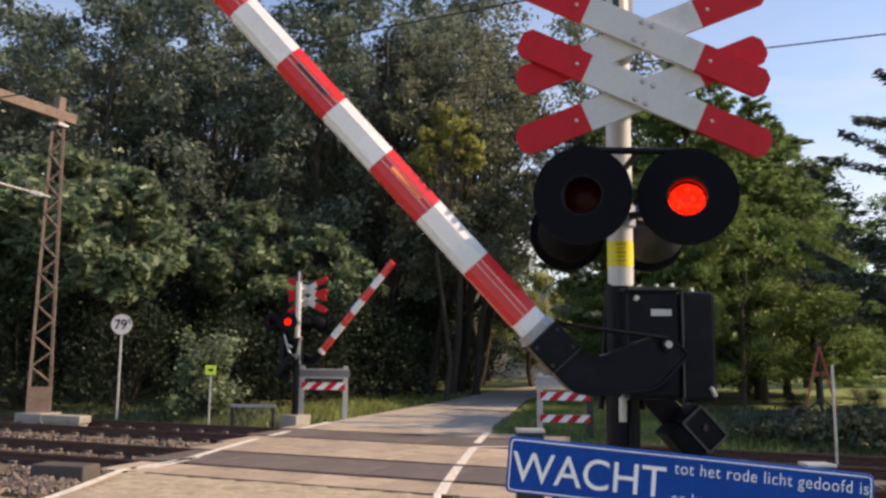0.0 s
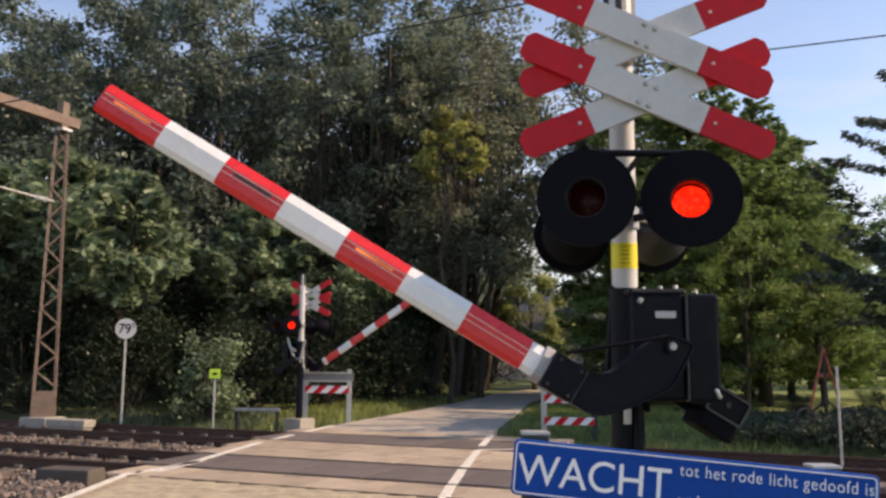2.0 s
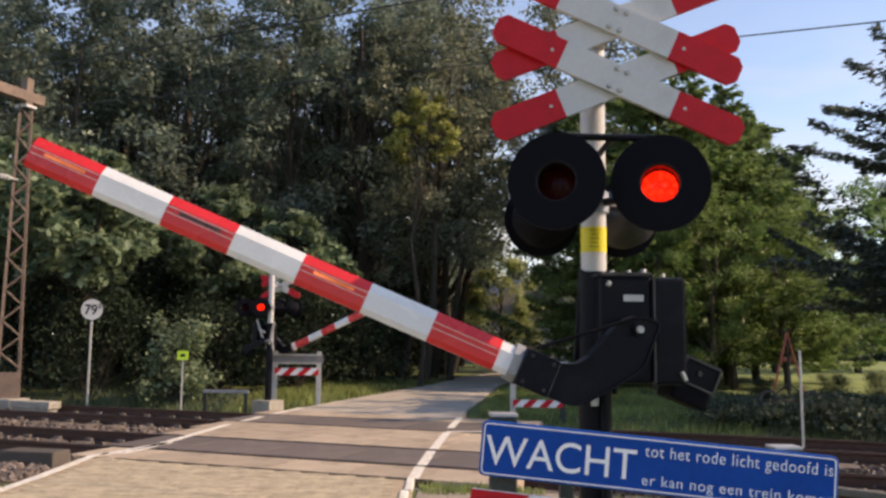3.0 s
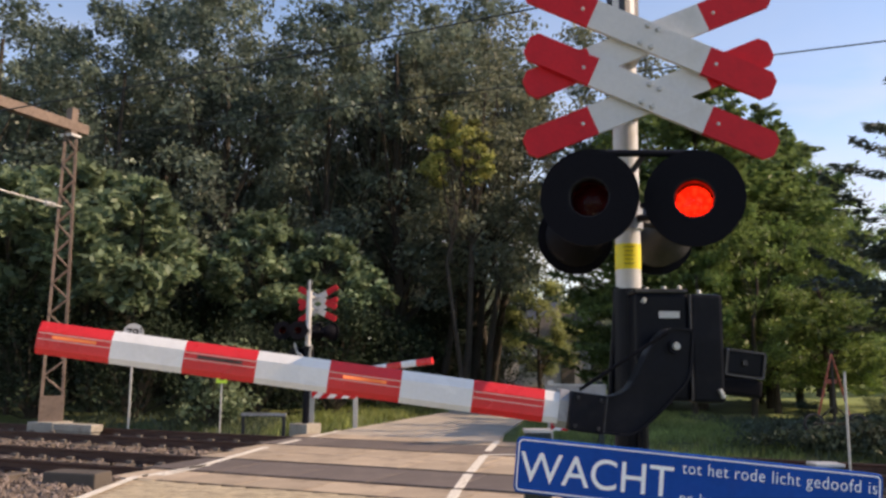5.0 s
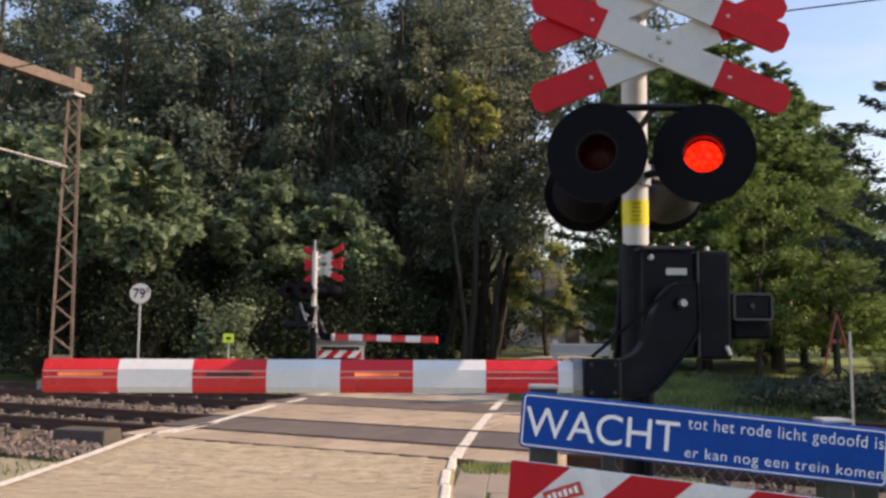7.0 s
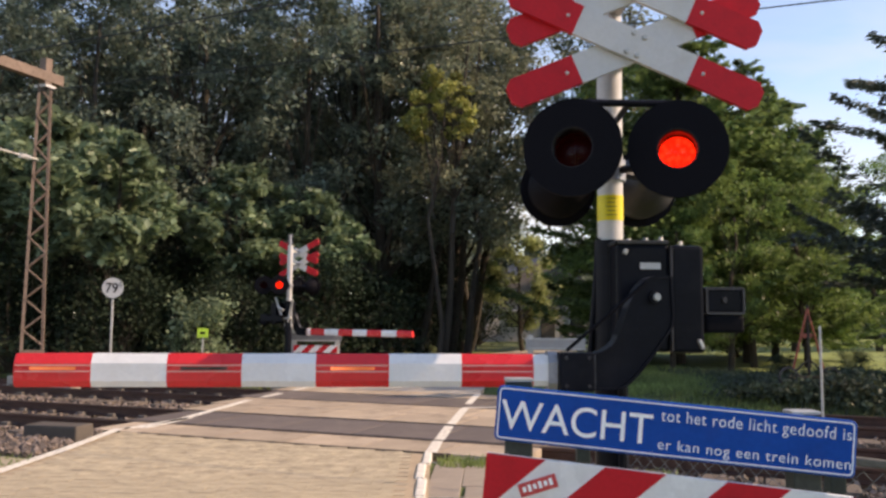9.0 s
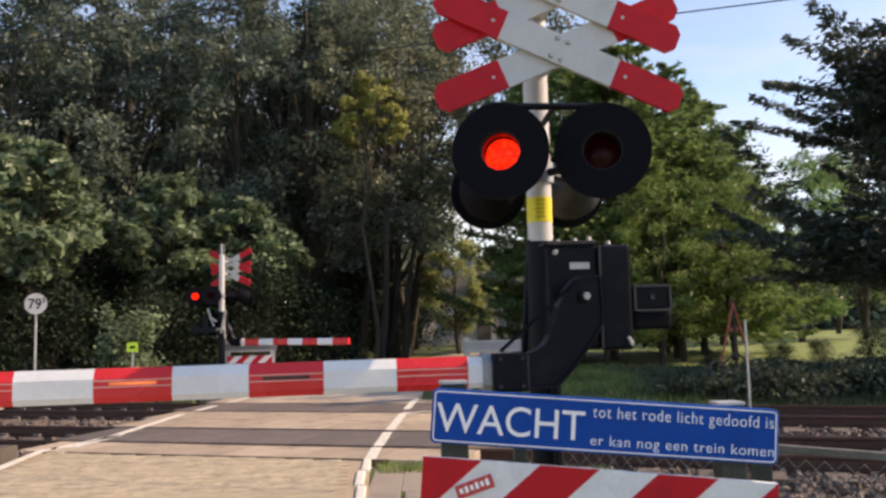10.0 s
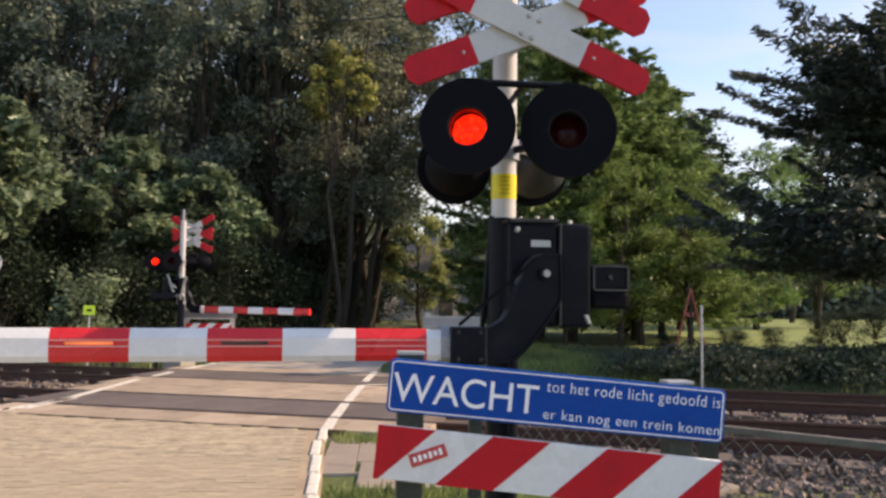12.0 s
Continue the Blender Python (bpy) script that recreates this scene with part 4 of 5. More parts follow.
    return post, lamps, arm


def striped_board(parent, at, width, height, sub=True):
    """A plank with slanting red and white bands, each band a piece."""
    plank = part("striped_board", box(width, 0.025, height, None, 0.004), M_WHITE_FILM, parent, "white plank with slanting red bands", at)
    w, h = width / 2, height / 2
    step = width / 3.0
    k = -w - height
    while k < w:
        a, b = k, k + step / 2
        pts = []
        for x, z in ((a, -h), (b, -h), (b + height, h), (a + height, h)):
            pts.append((x, z))

        def clip(poly, side):
            out = []
            for i in range(len(poly)):
                p, q = poly[i], poly[(i + 1) % len(poly)]
                pi, qi = (p[0] * side <= w), (q[0] * side <= w)
                if pi:
                    out.append(p)
                if pi != qi:
                    t = (side * w - p[0]) / (q[0] - p[0])
                    out.append((side * w, p[1] + (q[1] - p[1]) * t))
            return out

        poly = clip(clip(pts, 1), -1)
        if len(poly) >= 3:
            part("red_band", slab(poly, -0.0165, -0.0125), M_RED, plank, "red band")
        k += step
    return plank


def warning_fence():
    """The blue notice and striped plank on two posts."""
    f = thing("warning_fence", Matrix.Identity(4), "blue lettered notice above a red and white striped plank", "warning sign", "warning fences")
    for x, y, top in ((0.315, 3.055, 1.225), (1.29, 2.935, 1.13)):
        p = part("post", box(0.095, 0.08, top + 0.15, Matrix.Translation((x, y, (top - 0.15) / 2)), 0.006), M_POST, f, "dark green square post")
        part("post_cap", box(0.1, 0.085, 0.012, Matrix.Translation((x, y, top + 0.006)), 0.003), M_GALV, p, "pale metal cap")
    at = pose(0.831, 2.925, 1.071, 0, 4.72, -7.1)
    edge = rounded([(-0.6075, -0.096), (0.6075, -0.096), (0.6075, 0.096), (-0.6075, 0.096)], (0.022,) * 4)
    sign = part("sign_panel", slab(edge, -0.009, 0.009, 0.003), M_BLUE, f, "deep blue enamelled notice", at)
    line_path = rounded([(-0.6, -0.0885), (0.6, -0.0885), (0.6, 0.0885), (-0.6, 0.0885)], (0.018,) * 4)
    part("border", hoop(line_path, 0.0045, -0.011, -0.008), M_LETTER, sign, "thin white border line")
    for text, x, z, w, h in (("WACHT", -0.590, -0.056, 0.525, 0.104), ("tot het rode licht gedoofd is", -0.038, 0.016, 0.628, 0.053), ("er kan nog een trein komen", -0.043, -0.079, 0.635, 0.046)):
        for piece in words(text, w, h, 0.0 if text == "WACHT" else 0.011, 0.002 if text == "WACHT" else -0.005, 1.0 if text == "WACHT" else 1.1):
            part("letter" if text == "WACHT" else "word", piece, M_LETTER, sign, "white lettering", Matrix.Translation((x, -0.0095, z)))
    plank = striped_board(f, pose(0.8, 2.925, 0.828, 0, 5.3, -7.1), 1.235, 0.19)
    st = part("sticker", box(0.135, 0.002, 0.047, pose(-0.43, -0.0185, 0.005, 0, -24, 0)), M_STICKER, plank, "small red sticker")
    for k in range(6):
        part("sticker_writing", box(0.012, 0.001, 0.018 + 0.006 * (k % 2), pose(-0.475 + 0.0175 * k, -0.0198, -0.014 + 0.0078 * k, 0, -24, 0)), M_LETTER, plank)
    return f


def far_fence(m, label, two):
    f = thing("warning_fence", m, label, "warning sign", "warning fences")
    for x in (-0.5, 0.5):
        part("post", box(0.11, 0.1, 1.3, Matrix.Translation((x, 0.06, 0.55)), 0.008), M_GALV if not two or x < 0 else M_POST, f, "weathered square post")
    part("sign_back", box(1.2, 0.02, 0.24 if two else 0.2, Matrix.Translation((0, -0.01, 1.02)), 0.006), M_PALEBACK if two else M_SIGNBACK, f, "plain grey back of the notice")
    for z in (0.93, 1.12):
        part("sign_batten", box(1.1, 0.02, 0.03, Matrix.Translation((0, -0.03, z)), 0.004), M_GALV, f, "metal batten on the notice")
    striped_board(f, Matrix.Translation((0, -0.01, 0.74)), 1.0, 0.17)
    if two:
        striped_board(f, Matrix.Translation((0, -0.01, 0.3)), 1.0, 0.15)
    return f


# ---- railway furniture ----
MAST_TURN = pose(0, 0, 0, 0, 0, 44)


def lattice_mast():
    mast = thing("catenary_mast", pose(-9.33, 19.55, 0, 0, 0, -21), "rusty brown lattice mast carrying an overhead beam", "catenary mast")
    part("footing", box(0.8, 0.6, 0.4, Matrix.Translation((0, 0, -0.13)), 0.03), M_CONCRETE, mast, "concrete footing")
    for sx in (-1, 1):
        for sy in (-1, 1):
            p, q = Vector((sx * 0.23, sy * 0.07, 0.15)), Vector((sx * 0.12, sy * 0.05, 6.9))
            d = q - p
            b = box(0.075, 0.06, d.length, Matrix.Translation((p + q) / 2) @ d.to_track_quat("Z", "Y").to_matrix().to_4x4())
            part("leg", b, M_MAST, mast, "rusty steel leg", MAST_TURN)
    part("base_plate", box(0.52, 0.22, 0.6, Matrix.Translation((0, 0, 0.35)), 0.01), M_MAST, mast, "rusty steel base plates", MAST_TURN)
    z, s, k = 0.75, 1, 0
    while z < 6.6:
        step = 0.36
        w0, w1 = 0.23 - 0.1 * z / 6.9, 0.23 - 0.1 * (z + step) / 6.9
        for sy in (-0.09, 0.09):
            part("lacing", bar((s * w0, sy, z), (-s * w1, sy, z + step), 0.022, 6), M_MAST, mast, "", MAST_TURN)
        s, z = -s, z + step
    part("top_post", box(0.2, 0.2, 0.72, Matrix.Translation((0, 0, 7.2)), 0.01), M_MAST, mast, "rusty upper post")
    part("white_band", box(0.36, 0.3, 0.06, Matrix.Translation((0, 0, 6.87))), M_WHITE, mast, "pale band")
    part("beam", box(0.22, 13.5, 0.24, Matrix.Translation((0.0, -6.3, 7.12)), 0.01), M_MAST, mast, "rusty steel beam over the tracks")
    part("bracket_tube", bar((0, -0.1, 5.1), (0, -3.6, 5.25), 0.025), M_GALV, mast, "pale insulated bracket tube")
    for k in range(5):
        part("insulator", cyl(0.06, 0.06, 0.025, pose(0, -0.35 - 0.06 * k, 5.11, 90), 12), M_WHITE, mast)
    return mast


def overhead_wire(p, q, sag, r=0.012, label="dark overhead wire above the tracks"):
    p, q = Vector(p), Vector(q)
    b = bmesh.new()
    side = (q - p).cross(Vector((0, 0, 1))).normalized()
    rows = []
    for k in range(25):
        t = k / 24
        c = p.lerp(q, t) - Vector((0, 0, sag * 4 * t * (1 - t)))
        rows.append([b.verts.new(c + side * r * math.cos(a) + Vector((0, 0, r * math.sin(a)))) for a in (0, 1.05, 2.09, 3.14, 4.19, 5.24)])
    for e, f in zip(rows, rows[1:]):
        for k in range(6):
            b.faces.new((e[k], e[(k + 1) % 6], f[(k + 1) % 6], f[k]))
    tagged(obj_from("overhead_wire", b, M_WIRE), label, "wire", "overhead wires")


def kilometre_sign():
    s = thing("kilometre_sign", pose(-7.3, 19.0, -0.1, 0, 0, 10), "round white distance sign on a thin grey pole", "railway sign")
    part("pole", cyl(0.025, 0.025, 2.2), M_GALV, s, "thin grey pole")
    part("disc", cyl(0.23, 0.23, 0.012, pose(0, -0.03, 2.19, 90), 32), M_WHITE, s, "white round plate")
    for piece in words("79", 0.26, 0.23):
        part("digit", piece, M_MATT_BLACK, s, "black figure", Matrix.Translation((-0.15, -0.0435, 2.075)))
    for piece in words("5", 0.07, 0.1):
        part("digit", piece, M_MATT_BLACK, s, "small black figure", Matrix.Translation((0.125, -0.0435, 2.215)))


def small_sign():
    s = thing("marker_sign", pose(-4.97, 18.05, -0.1, 0, 0, 8), "small yellow-green plate on a thin grey pole", "railway sign")
    part("pole", cyl(0.02, 0.02, 1.2), M_GALV, s, "thin grey pole")
    part("plate", box(0.23, 0.012, 0.2, Matrix.Translation((0, -0.03, 1.21)), 0.004), M_LIME, s, "yellow-green plate")
    part("marking", box(0.1, 0.002, 0.05, Matrix.Translation((0, -0.037, 1.21))), M_MATT_BLACK, s)


def side_post():
    s = thing("marker_post", pose(6.02, 13.0, -0.1, 0, -0.3, 0), "thin pale marker post beside the track", "post")
    part("pole", cyl(0.02, 0.02, 1.5, None, 12), M_GALV, s, "thin pale pole")


def trackside_box():
    s = thing("trackside_box", pose(-8.3, 18.7, -0.1, 0, 0, -21), "low pale concrete cover beside the track", "cable cover")
    part("cover", box(1.1, 0.35, 0.16, Matrix.Translation((0, 0, 0.1)), 0.02), M_CONCRETE, s, "pale cover")
    part("base", box(1.0, 0.3, 0.12, Matrix.Translation((0, 0, -0.02))), M_CONCRETE, s)
    g = thing("guard_rail", pose(-4.15, 18.55, 0, 0, 0, -3), "low grey guard rail beside the post", "rail")
    part("rail", box(1.0, 0.08, 0.07, Matrix.Translation((0, 0, 0.33)), 0.01), M_GREY_METAL, g)
    for x in (-0.45, 0.45):
        part("leg", box(0.06, 0.06, 0.45, Matrix.Translation((x, 0, 0.1))), M_DARK_METAL, g)


def wire_fence():
    """A low rail with diamond mesh beside the waiting notice."""
    f = thing("wire_fence", Matrix.Identity(4), "grey timber rail with slack diamond wire mesh", "fence")
    p, q = Vector((1.0, 5.95, 0.70)), Vector((3.5, 3.5, 0.685))
    d = q - p
    m = Matrix.Translation((p + q) / 2) @ d.to_track_quat("X", "Z").to_matrix().to_4x4()
    part("rail", box(d.length, 0.05, 0.045, m, 0.01), M_RAILWOOD, f, "weathered grey timber rail")
    for t in (0.02, 0.5, 0.98):
        c = p.lerp(q, t)
        part("post", box(0.09, 0.09, 0.85, Matrix.Translation((c.x, c.y, 0.26)), 0.008), M_POST, f, "dark fence post")
    b = bmesh.new()
    for k in range(-7, 34):
        for s in (1, -1):
            t0 = k * 0.1
            a, c = t0, t0 + s * 0.55
            z0, z1 = 0.64, 0.06
            pa, pc = p + d.normalized() * a, p + d.normalized() * c
            if 0 <= a <= d.length and 0 <= c <= d.length:
                bar((pa.x, pa.y, z0), (pc.x, pc.y, z1), 0.0022, 4, b)
    part("wire_mesh", b, M_SIGNBACK, f, "thin diamond wire mesh")


def loose_slabs():
    for x, y, s, r in ((3.9, 6.6, 0.36, 10), (4.75, 6.25, 0.34, -15), (2.95, 6.2, 0.42, 30)):
        tagged(obj_from("loose_slab", box(s, s * 0.6, 0.09, pose(x, y, -0.03 - 0.1 * (x > 3.5), 4, -3, r), 0.012), M_TILE), "loose pale concrete slab on the ballast", "slab", "loose slabs")


def orange_frame():
    s = thing("garden_ornament", pose(7.15, 16.0, 0, 0, 0, 5), "orange pointed timber frame with two wheels on the verge", "ornament")
    for x in (-0.3, 0.32):
        part("leg", bar((x, 0, 0.55), (0.02, 0, 1.72), 0.022), M_FARRED, s, "orange slanting leg")
    part("middle_post", bar((0.03, 0.02, 0.1), (0.03, 0.02, 1.8), 0.03), M_BARK, s, "brown middle post")
    part("tie", box(0.2, 0.04, 0.09, Matrix.Translation((0.02, 0.03, 1.2)), 0.01), M_FARRED, s, "dull orange board")
    for x in (-0.42, 0.42):
        part("wheel", ring(0.2, 0.16, -0.02, 0.02, 24), M_DARK_METAL, s, "dark spoked wheel", Matrix.Translation((x, -0.05, 0.42)))
        part("strut", bar((x, -0.05, 0.42), (0.03, 0.02, 0.75), 0.018), M_BARK, s)
    part("axle", bar((-0.42, -0.05, 0.42), (0.42, -0.05, 0.42), 0.02), M_BARK, s)


def small_house():
    h = thing("house", pose(7.2, 62, 0, 0, 0, 12), "pale rendered house with a grey roof behind the trees", "house")
    part("wall", box(9, 7, 3.0, Matrix.Translation((0, 0, 1.45))), M_WALL, h, "pale rendered walls")
    b = slab([(-4.9, 2.9), (4.9, 2.9), (0, 6.0)], -3.8, 3.8)
    part("roof", b, M_ROOF, h, "grey pitched roof")
    for x in (-2.5, 2.2):
        w = part("window", box(1.3, 0.1, 1.3, Matrix.Translation((x, -3.53, 1.5))), M_WHITE, h, "white framed window")
        part("pane", box(1.1, 0.02, 1.1, Matrix.Translation((x, -3.6, 1.5))), M_PANE, w)
    part("door", box(1.0, 0.08, 2.1, Matrix.Translation((0, -3.53, 1.0))), M_DARKBLOCK, h)


# ---- planting ----
def plant():
    def put(ob, places, label, category, group):
        tagged(ob, label, category, group)
        first = True
        for x, y, s, r in places:
            z = ground_height(x, y)
            if first:
                ob.scale = (s, s, s)
                ob.matrix_basis = pose(x, y, z, 0, 0, r) @ Matrix.Diagonal((s, s, s, 1))
                first = False
            else:
                ob2 = copy_thing(ob, pose(x, y, z, 0, 0, r))
                ob2.scale = (s, s, s)

    oak = broadleaf("oak_tree", 1, 15.0, 3.6, 3.2, 13000, M_LEAF, 0.2, 80, 0.24)
    put(oak, ((-15.5, 26.5, 1.0, 0), (-8.3, 29.5, 1.02, 70), (-2.0, 31.5, 1.1, 150), (-12.5, 35.0, 1.08, 220), (1.0, 38.5, 1.28, 300), (-5.2, 45, 1.15, 30), (-20, 38, 1.05, 10), (-18.5, 29, 1.08, 40), (-13.8, 39.5, 1.25, 190), (-6.4, 41.5, 1.25, 260), (-3.3, 35, 1.15, 100), (-10.5, 32.2, 1.08, 330)), "tall oak with dense dark green leaves and limbs", "tree", "trees of the wood")
    oak2 = broadleaf("oak_tree", 2, 14.2, 3.3, 2.4, 12000, M_LEAF, 0.19, 72, 0.2)
    put(oak2, ((-11.8, 28.5, 1.0, 0), (-5.0, 30.5, 1.05, 110), (-16.8, 33, 1.06, 200), (-8.8, 36, 1.1, 40), (-2.0, 39, 1.12, 260), (-12, 45, 1.2, 90), (-0.5, 48, 1.2, 60), (-17, 45, 1.2, 160), (-22, 44, 1.2, 250), (-9, 49, 1.25, 310)), "tall oak with dense dark green leaves and limbs", "tree", "trees of the wood")
    thin = broadleaf("birch_tree", 3, 14.0, 2.6, 4.5, 6500, M_LEAF_AUTUMN, 0.17, 56, 0.15, 0.0, 0.5)
    put(thin, ((0.3, 29.6, 1.0, 0), (1.25, 31.8, 1.05, 120), (-0.6, 33.5, 1.08, 50), (-6.6, 33.4, 1.08, 210), (-14, 31, 1.02, 300), (6.9, 34.0, 1.1, 170), (6.7, 35.4, 1.3, 33), (1.2, 36.8, 1.34, 290), (2.0, 45, 1.2, 45), (0.7, 34.5, 1.2, 10), (1.6, 38.8, 1.36, 80), (2.0, 42.5, 1.34, 200), (-1.4, 35.2, 1.25, 250)), "slender tree with open browning leaves and bare stems", "tree", "trees of the wood")
    gold = broadleaf("young_tree", 4, 9.8, 1.25, 7.4, 3600, M_LEAF_YELLOW, 0.17, 40, 0.1, 0.0, 0.6)
    put(gold, ((0.1, 27.4, 1.0, 0),), "young tree with yellow green leaves at the wood's edge", "tree", "trees of the wood")
    sunny = broadleaf("park_tree", 5, 10.5, 3.3, 1.5, 11000, M_LEAF_SUNLIT, 0.18, 66, 0.2)
    put(sunny, ((10.4, 27.2, 0.62, 0), (7.3, 25.6, 0.5, 45), (9.0, 25.4, 0.55, 160), (12.3, 27.5, 0.6, 250), (7.5, 31.0, 1.12, 75), (5.9, 28.2, 0.55, 330), (8.3, 33.0, 1.18, 130), (18.6, 43.0, 1.1, 200), (23.5, 44, 1.0, 300), (29, 47, 1.05, 80)), "leafy tree with yellow green foliage coloured as if sunlit", "tree", "park trees")
    tall = broadleaf("park_tree", 6, 12.6, 2.8, 3.0, 9000, M_LEAF, 0.19, 60, 0.2)
    put(tall, ((17.5, 47.0, 0.95, 0), (23, 52, 1.0, 200), (31, 50, 1.0, 20), (27, 60, 1.1, 100), (36, 62, 1.1, 150), (19, 58, 1.0, 310), (17, 55, 1.0, 10)), "tall broadleaved tree at the edge of a lawn", "tree", "park trees")
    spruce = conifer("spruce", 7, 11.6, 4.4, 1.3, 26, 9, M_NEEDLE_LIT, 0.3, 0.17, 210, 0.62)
    put(spruce, ((8.6, 29.2, 1.1, 0), (11.3, 30.2, 0.97, 200), (14.0, 34.3, 1.0, 80)), "feathery spruce with needles coloured yellow green as if sunlit", "tree", "park trees")
    fir = conifer("fir_tree", 8, 10.0, 5.4, 2.9, 28, 10, M_NEEDLE, 0.23, 0.26, 400, 0.3, ((0, 0.1, 0.25, 0.32, 0.41, 0.47, 0.55, 0.78, 0.88, 1), (0.9, 1.05, 0.92, 0.5, 0.38, 0.5, 1.08, 0.98, 0.62, 0.4)))
    put(fir, ((14.7, 19.3, 1.0, 0),), "tall dark fir with drooping branches", "tree", "dark firs")
    willow = broadleaf("willow_tree", 9, 5.0, 2.0, 1.2, 9000, M_WILLOW, 0.17, 46, 0.12)
    put(willow, ((4.25, 40.0, 1.05, 0),), "small pale green weeping tree by the lane", "tree", "park trees")
    ash = broadleaf("young_ash", 11, 6.4, 2.2, 2.9, 4600, M_LEAF_COOL, 0.3, 40, 0.07, 0.0, 0.3)
    put(ash, ((-8.9, 22.8, 1.0, 0), (-12.5, 23.5, 1.1, 60), (-10.8, 25.0, 1.15, 130), (-6.0, 25.6, 0.95, 200), (-15.5, 24.0, 1.1, 260), (-3.9, 26.4, 0.85, 310)), "young tree with broad pale green leaves at the wood's edge", "tree", "young trees at the wood's edge")
    s2 = shrub("shrub", 12, 1.0, 2.0, 2600, M_LEAF_COOL, 0.15, 24)
    put(s2, ((-5.9, 20.8, 0.95, 0),), "low rounded shrub beside the railway", "shrub", "shrubs at the wood's edge")
    dark = shrub("undergrowth", 13, 2.2, 3.4, 5200, M_LEAF_SHADED, 0.15, 38)
    put(dark, ((-8.6, 22.6, 0.75, 70), (-11.4, 22.8, 0.85, 210), (-14.2, 23.2, 0.9, 20), (-5.6, 23.6, 0.7, 160), (-3.6, 25, 0.9, 0), (-7.5, 27, 1.0, 60), (-1.9, 28.2, 0.8, 120), (-11, 29, 1.1, 180), (-4.5, 33, 1.2, 240), (-0.6, 36, 1.1, 300), (-9, 33, 1.2, 30), (-15, 30, 1.2, 80), (7.4, 34.5, 0.9, 10), (12.5, 35, 0.8, 50), (10.2, 20.4, 0.22, 40), (9.2, 22.0, 0.18, 230), (16.4, 26.5, 0.3, 60), (19.5, 30, 0.35, 20), (13.4, 24.0, 0.2, 190), (23, 33, 0.4, 75), (-1.5, 41, 1.2, 20), (-6, 39, 1.2, 50), (2.5, 50, 1.2, 90)), "leafy undergrowth beneath the trees with shade put into its colour", "undergrowth", "undergrowth in the wood")
    hedge = shrub("bramble", 14, 1.5, 0.42, 3600, M_GRASS_DARK, 0.1, 36)
    put(hedge, ((6.6, 16.4, 0.8, 0), (8.0, 15.9, 1.0, 70), (9.6, 15.4, 1.0, 140), (11.4, 14.9, 1.1, 210), (7.2, 18.2, 0.7, 280), (9.0, 17.6, 1.0, 100), (11.0, 16.9, 1.1, 170), (13.2, 15.9, 1.1, 240), (13.6, 18.4, 1.1, 320), (15.5, 17.2, 1.1, 60)), "low dark bramble and nettles beside the track", "bramble", "brambles beside the track")


def far_woods():
    """Leafy mass of the wood beyond the single trees."""
    rng = np.random.default_rng(31)
    for x0, x1, y0, y1, h, count, m in ((-48, -3.5, 52, 58, 19, 30000, M_LEAF), (-3.5, 2.2, 52, 58, 12, 4000, M_LEAF), (13, 80, 76, 90, 10, 24000, M_LEAF), (-6, 14, 72, 80, 12, 9000, M_LEAF)):
        x, y = rng.uniform(x0, x1, count), rng.uniform(y0, y1, count)
        top = h * (0.72 + 0.22 * np.sin(x * 0.9) * np.cos(x * 0.37 + 1) + 0.1 * np.sin(x * 2.3))
        z = rng.uniform(0, 1, count) * top
        v, q = leaf_cloud(rng, np.stack([x, y, z], 1), 0.95, droop=0.3)
        tagged(new("far_woods", mesh_np("far_woods", v, q, m)), "dark leafy mass of the wood behind", "woods", kind="stuff")


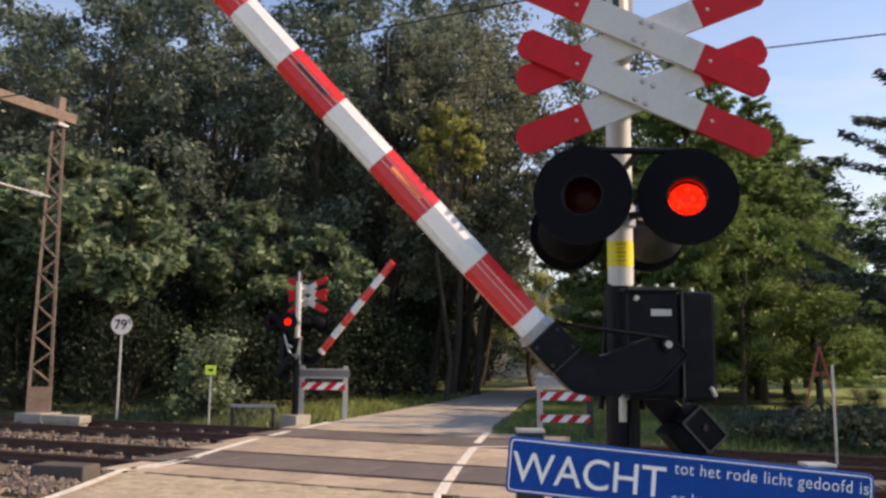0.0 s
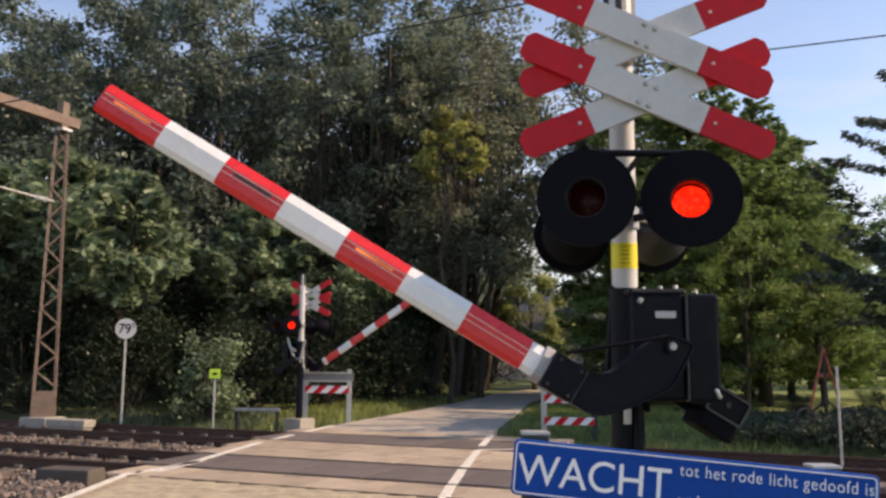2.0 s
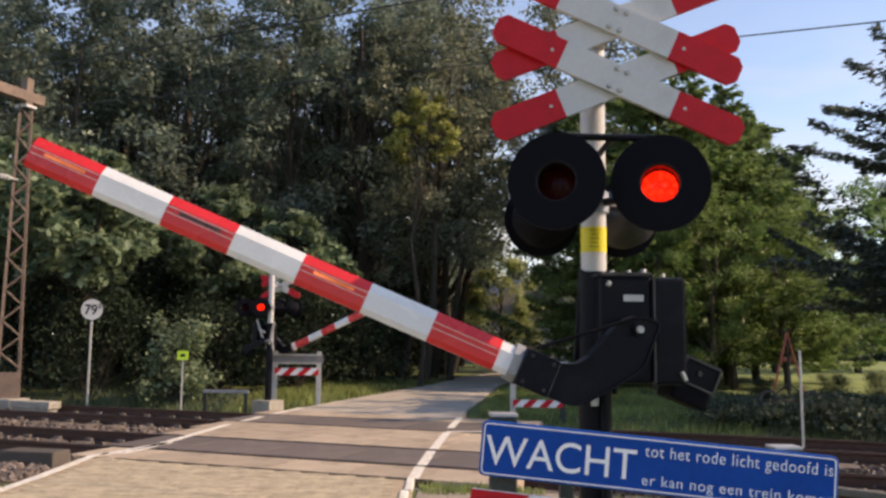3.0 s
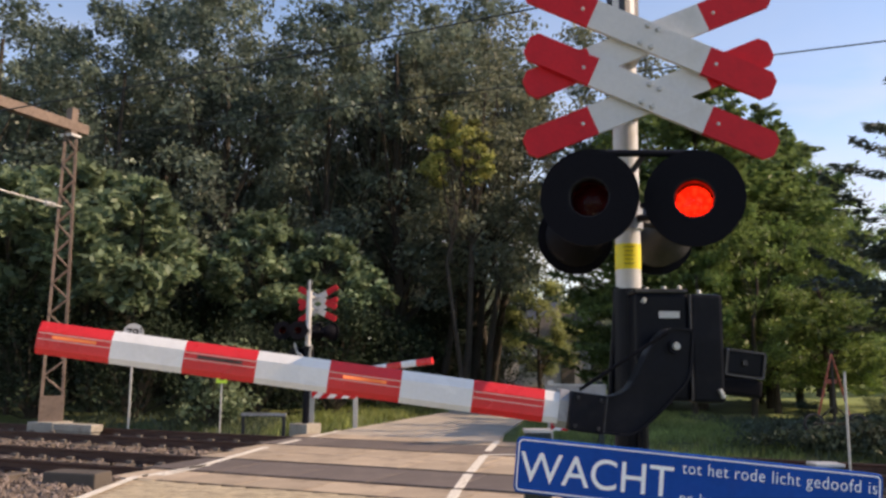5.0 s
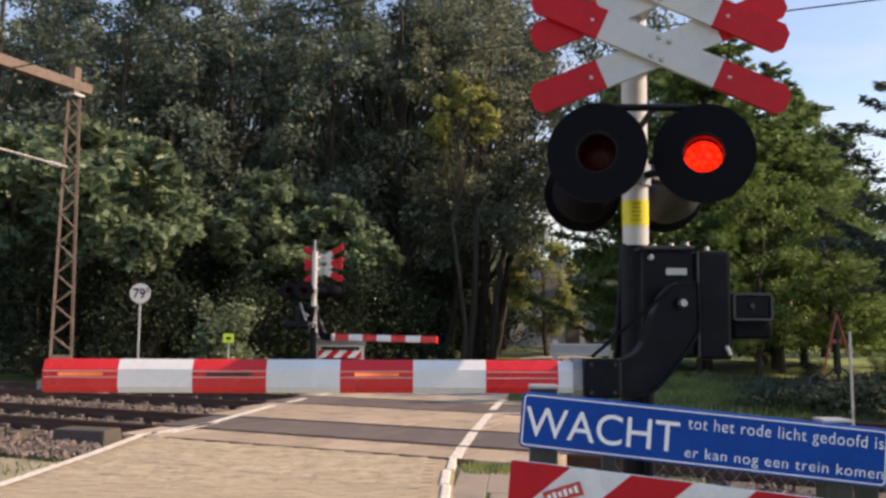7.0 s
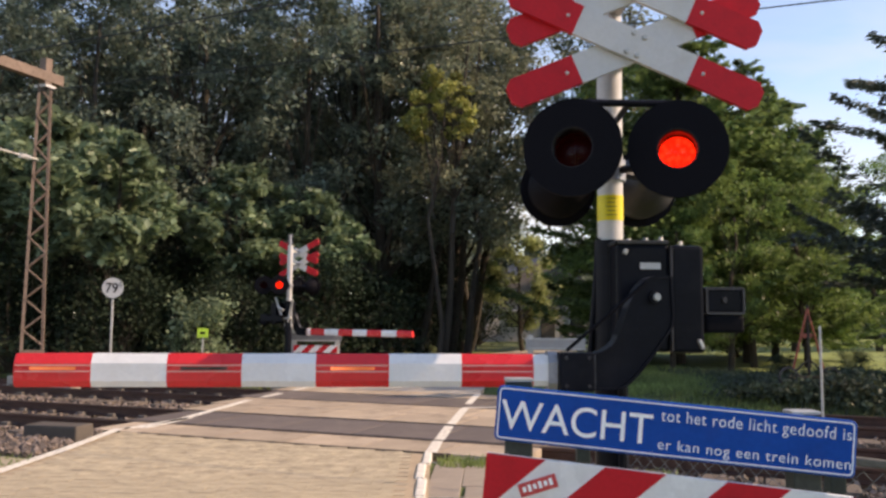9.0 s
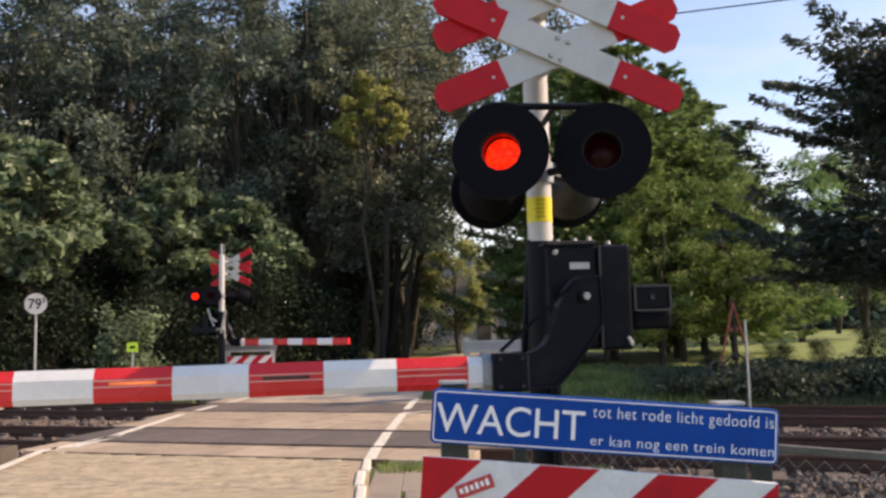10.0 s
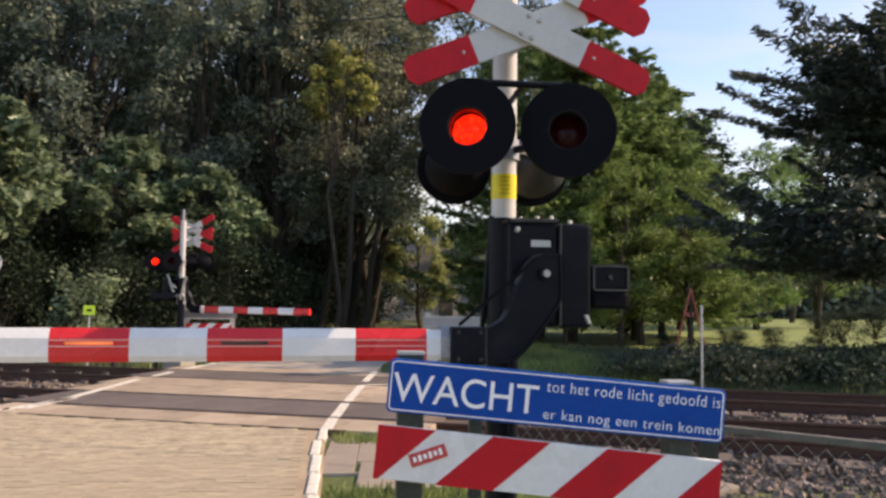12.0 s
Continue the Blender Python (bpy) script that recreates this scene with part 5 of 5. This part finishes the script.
def grass():
    rng = np.random.default_rng(21)

    def blades(name, count, box_, height, material, label, zfun=True, keep=None):
        x, y = rng.uniform(box_[0], box_[2], count), rng.uniform(box_[1], box_[3], count)
        if keep is not None:
            k = keep(x, y)
            x, y = x[k], y[k]
        n = len(x)
        z = np.array([ground_height(a, b) for a, b in zip(x, y)])
        h = height * rng.uniform(0.4, 1.3, n)
        a = rng.uniform(0, 6.28, n)
        w = 0.006 + 0.05 * h
        dx, dy = np.cos(a) * w, np.sin(a) * w
        lx, ly = rng.normal(size=n) * h * 0.35, rng.normal(size=n) * h * 0.35
        p = np.stack([np.stack([x - dx, y - dy, z], 1), np.stack([x + dx, y + dy, z], 1), np.stack([x + dx * 0.6 + lx * 0.5, y + dy * 0.6 + ly * 0.5, z + h * 0.6], 1), np.stack([x + lx, y + ly, z + h], 1)], 1)
        ob = new(name, mesh_np(name, p.reshape(-1, 3), np.arange(4 * n).reshape(n, 4), material))
        tagged(ob, label, "grass", kind="stuff")

    blades("grass", 9000, (0.0, 5.2, 2.3, 8.1), 0.075, M_GRASS, "short bright grass round the sign posts", keep=lambda x, y: (y < 6.45) | (x > 1.5))
    blades("grass", 700, (0.05, 8.4, 1.3, 8.85), 0.08, M_GRASS, "weedy tufts beside the crossing")
    blades("grass", 26000, (1.0, 14.4, 8.0, 27), 0.13, M_GRASS, "mown grass verge beside the lane", keep=lambda x, y: (x > 1.5 + (y - 19) * 0.16) & (x < 6.6 + (y - 17) * 0.12) & (x * N.x + y * N.y > 16.35))
    blades("grass", 7000, (-4.2, 18.9, 0.8, 30), 0.2, M_GRASS, "rough grass verge under the trees", keep=lambda x, y: x < -2.45 + (y - 19.2) * 0.31)
    blades("grass", 12000, (6.4, 13.2, 18, 24), 0.22, M_GRASS_DARK, "tall rough grass beside the railway", keep=lambda x, y: x * N.x + y * N.y > 16.3)
    blades("grass", 500, (-5.2, 7.5, -4.0, 10.4), 0.07, M_GRASS, "sparse tufts on the sandy verge", keep=lambda x, y: x * N.x + y * N.y < 6.8)
    blades("grass", 6000, (-18, 18.0, -4.4, 22), 0.22, M_GRASS_DARK, "rough grass behind the railway", keep=lambda x, y: x * N.x + y * N.y > 16.4)


# ---- what moves ----
ARM_ROWS = ((0, 47.04), (0.5, 42.96), (1, 38.82), (1.5, 34.71), (2, 30.77), (2.5, 26.73), (3, 22.75), (3.6, 17.9), (4.2, 13.1), (4.8, 8.66), (5, 7.2), (5.5, 3.87), (6, 0.89), (6.3, -0.4), (6.5, -0.58), (7, -0.28), (9, -0.28), (12, -0.28))


def shutter_rows(left, shift, dull=(99, 99)):
    """Times at which a half shutter opens and closes, by the flashing rhythm; it stays shut while dull."""
    rows = []
    state = [(k * 0.6611 + 0.033 + off, op) for k in range(-1, 20) for off, op in ((0.0, left), (0.235, not left))]
    state.sort()
    state = [(t, op and not dull[0] < t < dull[1]) for t, op in state]
    opened = not left
    rows.append((0.0, opened))
    for t, op in state:
        if 0.04 < t < 11.97:
            late = 0.034 if not op else 0.0
            rows.append((t - 0.017 + late, None))
            rows.append((t + 0.017 + late, op))
    out, now = [], opened
    for t, op in rows:
        now = now if op is None else op
        out.append((min(max(t, 0), 12), pose(*(shift if now else (0, 0, 0)))))
    out.append((12.0, out[-1][1]))
    return out


def motions():
    for arm, z in ((near_arm, 1.545), (far_arm, 1.46)):
        walk(arm, [(t, pose(0.047, -0.289, z, 0, a, 2.9)) for t, a in ARM_ROWS])
    for pair, order in ((near_lamps["front"], (True, False)), (far_lamps["rear"], (False, True)), (near_lamps["rear"], (False, True)), (far_lamps["front"], (True, False))):
        dull = (3.9, 8.3) if pair is far_lamps["rear"] else (99, 99)
        for halves, left in zip(pair, order):
            for s, sh in halves:
                walk(sh, shutter_rows(left, (s * 0.084, 0, 0), dull))
    for left, cover in arm_covers:
        walk(cover, shutter_rows(left, (0, 0.012, 0)))


# ---- build ----
build_ground()
build_tracks()
build_ballast()
build_crossing()
road_bed = build_road()
near_post, near_lamps, near_arm = crossing_post(pose(0.852, 4.0, 0), "crossing post with red and white crosses, red lamps and barrier", 0.312)
far_post, far_lamps, far_arm = crossing_post(pose(-3.28, 18.85, 0, 0, 0, 150), "crossing post seen from behind with its barrier lowering", 0.37, True, 218)
warning_fence()
far_fence(pose(-2.75, 19.45, 0, 0, 0, 4), "grey backed notice and striped plank behind the far post", False)
far_fence(pose(2.45, 16.9, -0.05, 0, 0, -3), "grey backed notice above two red and white striped planks", True)
lattice_mast()
overhead_wire(tp(-30, 10.25, 5.6), tp(14, 10.25, 7.3), 0.5)
overhead_wire(tp(-30, 13.95, 6.5), tp(20, 13.95, 6.6), 0.1)
kilometre_sign()
small_sign()
side_post()
trackside_box()
wire_fence()
loose_slabs()
orange_frame()
small_house()
plant()
far_woods()
grass()
build_bricks(road_bed)
motions()
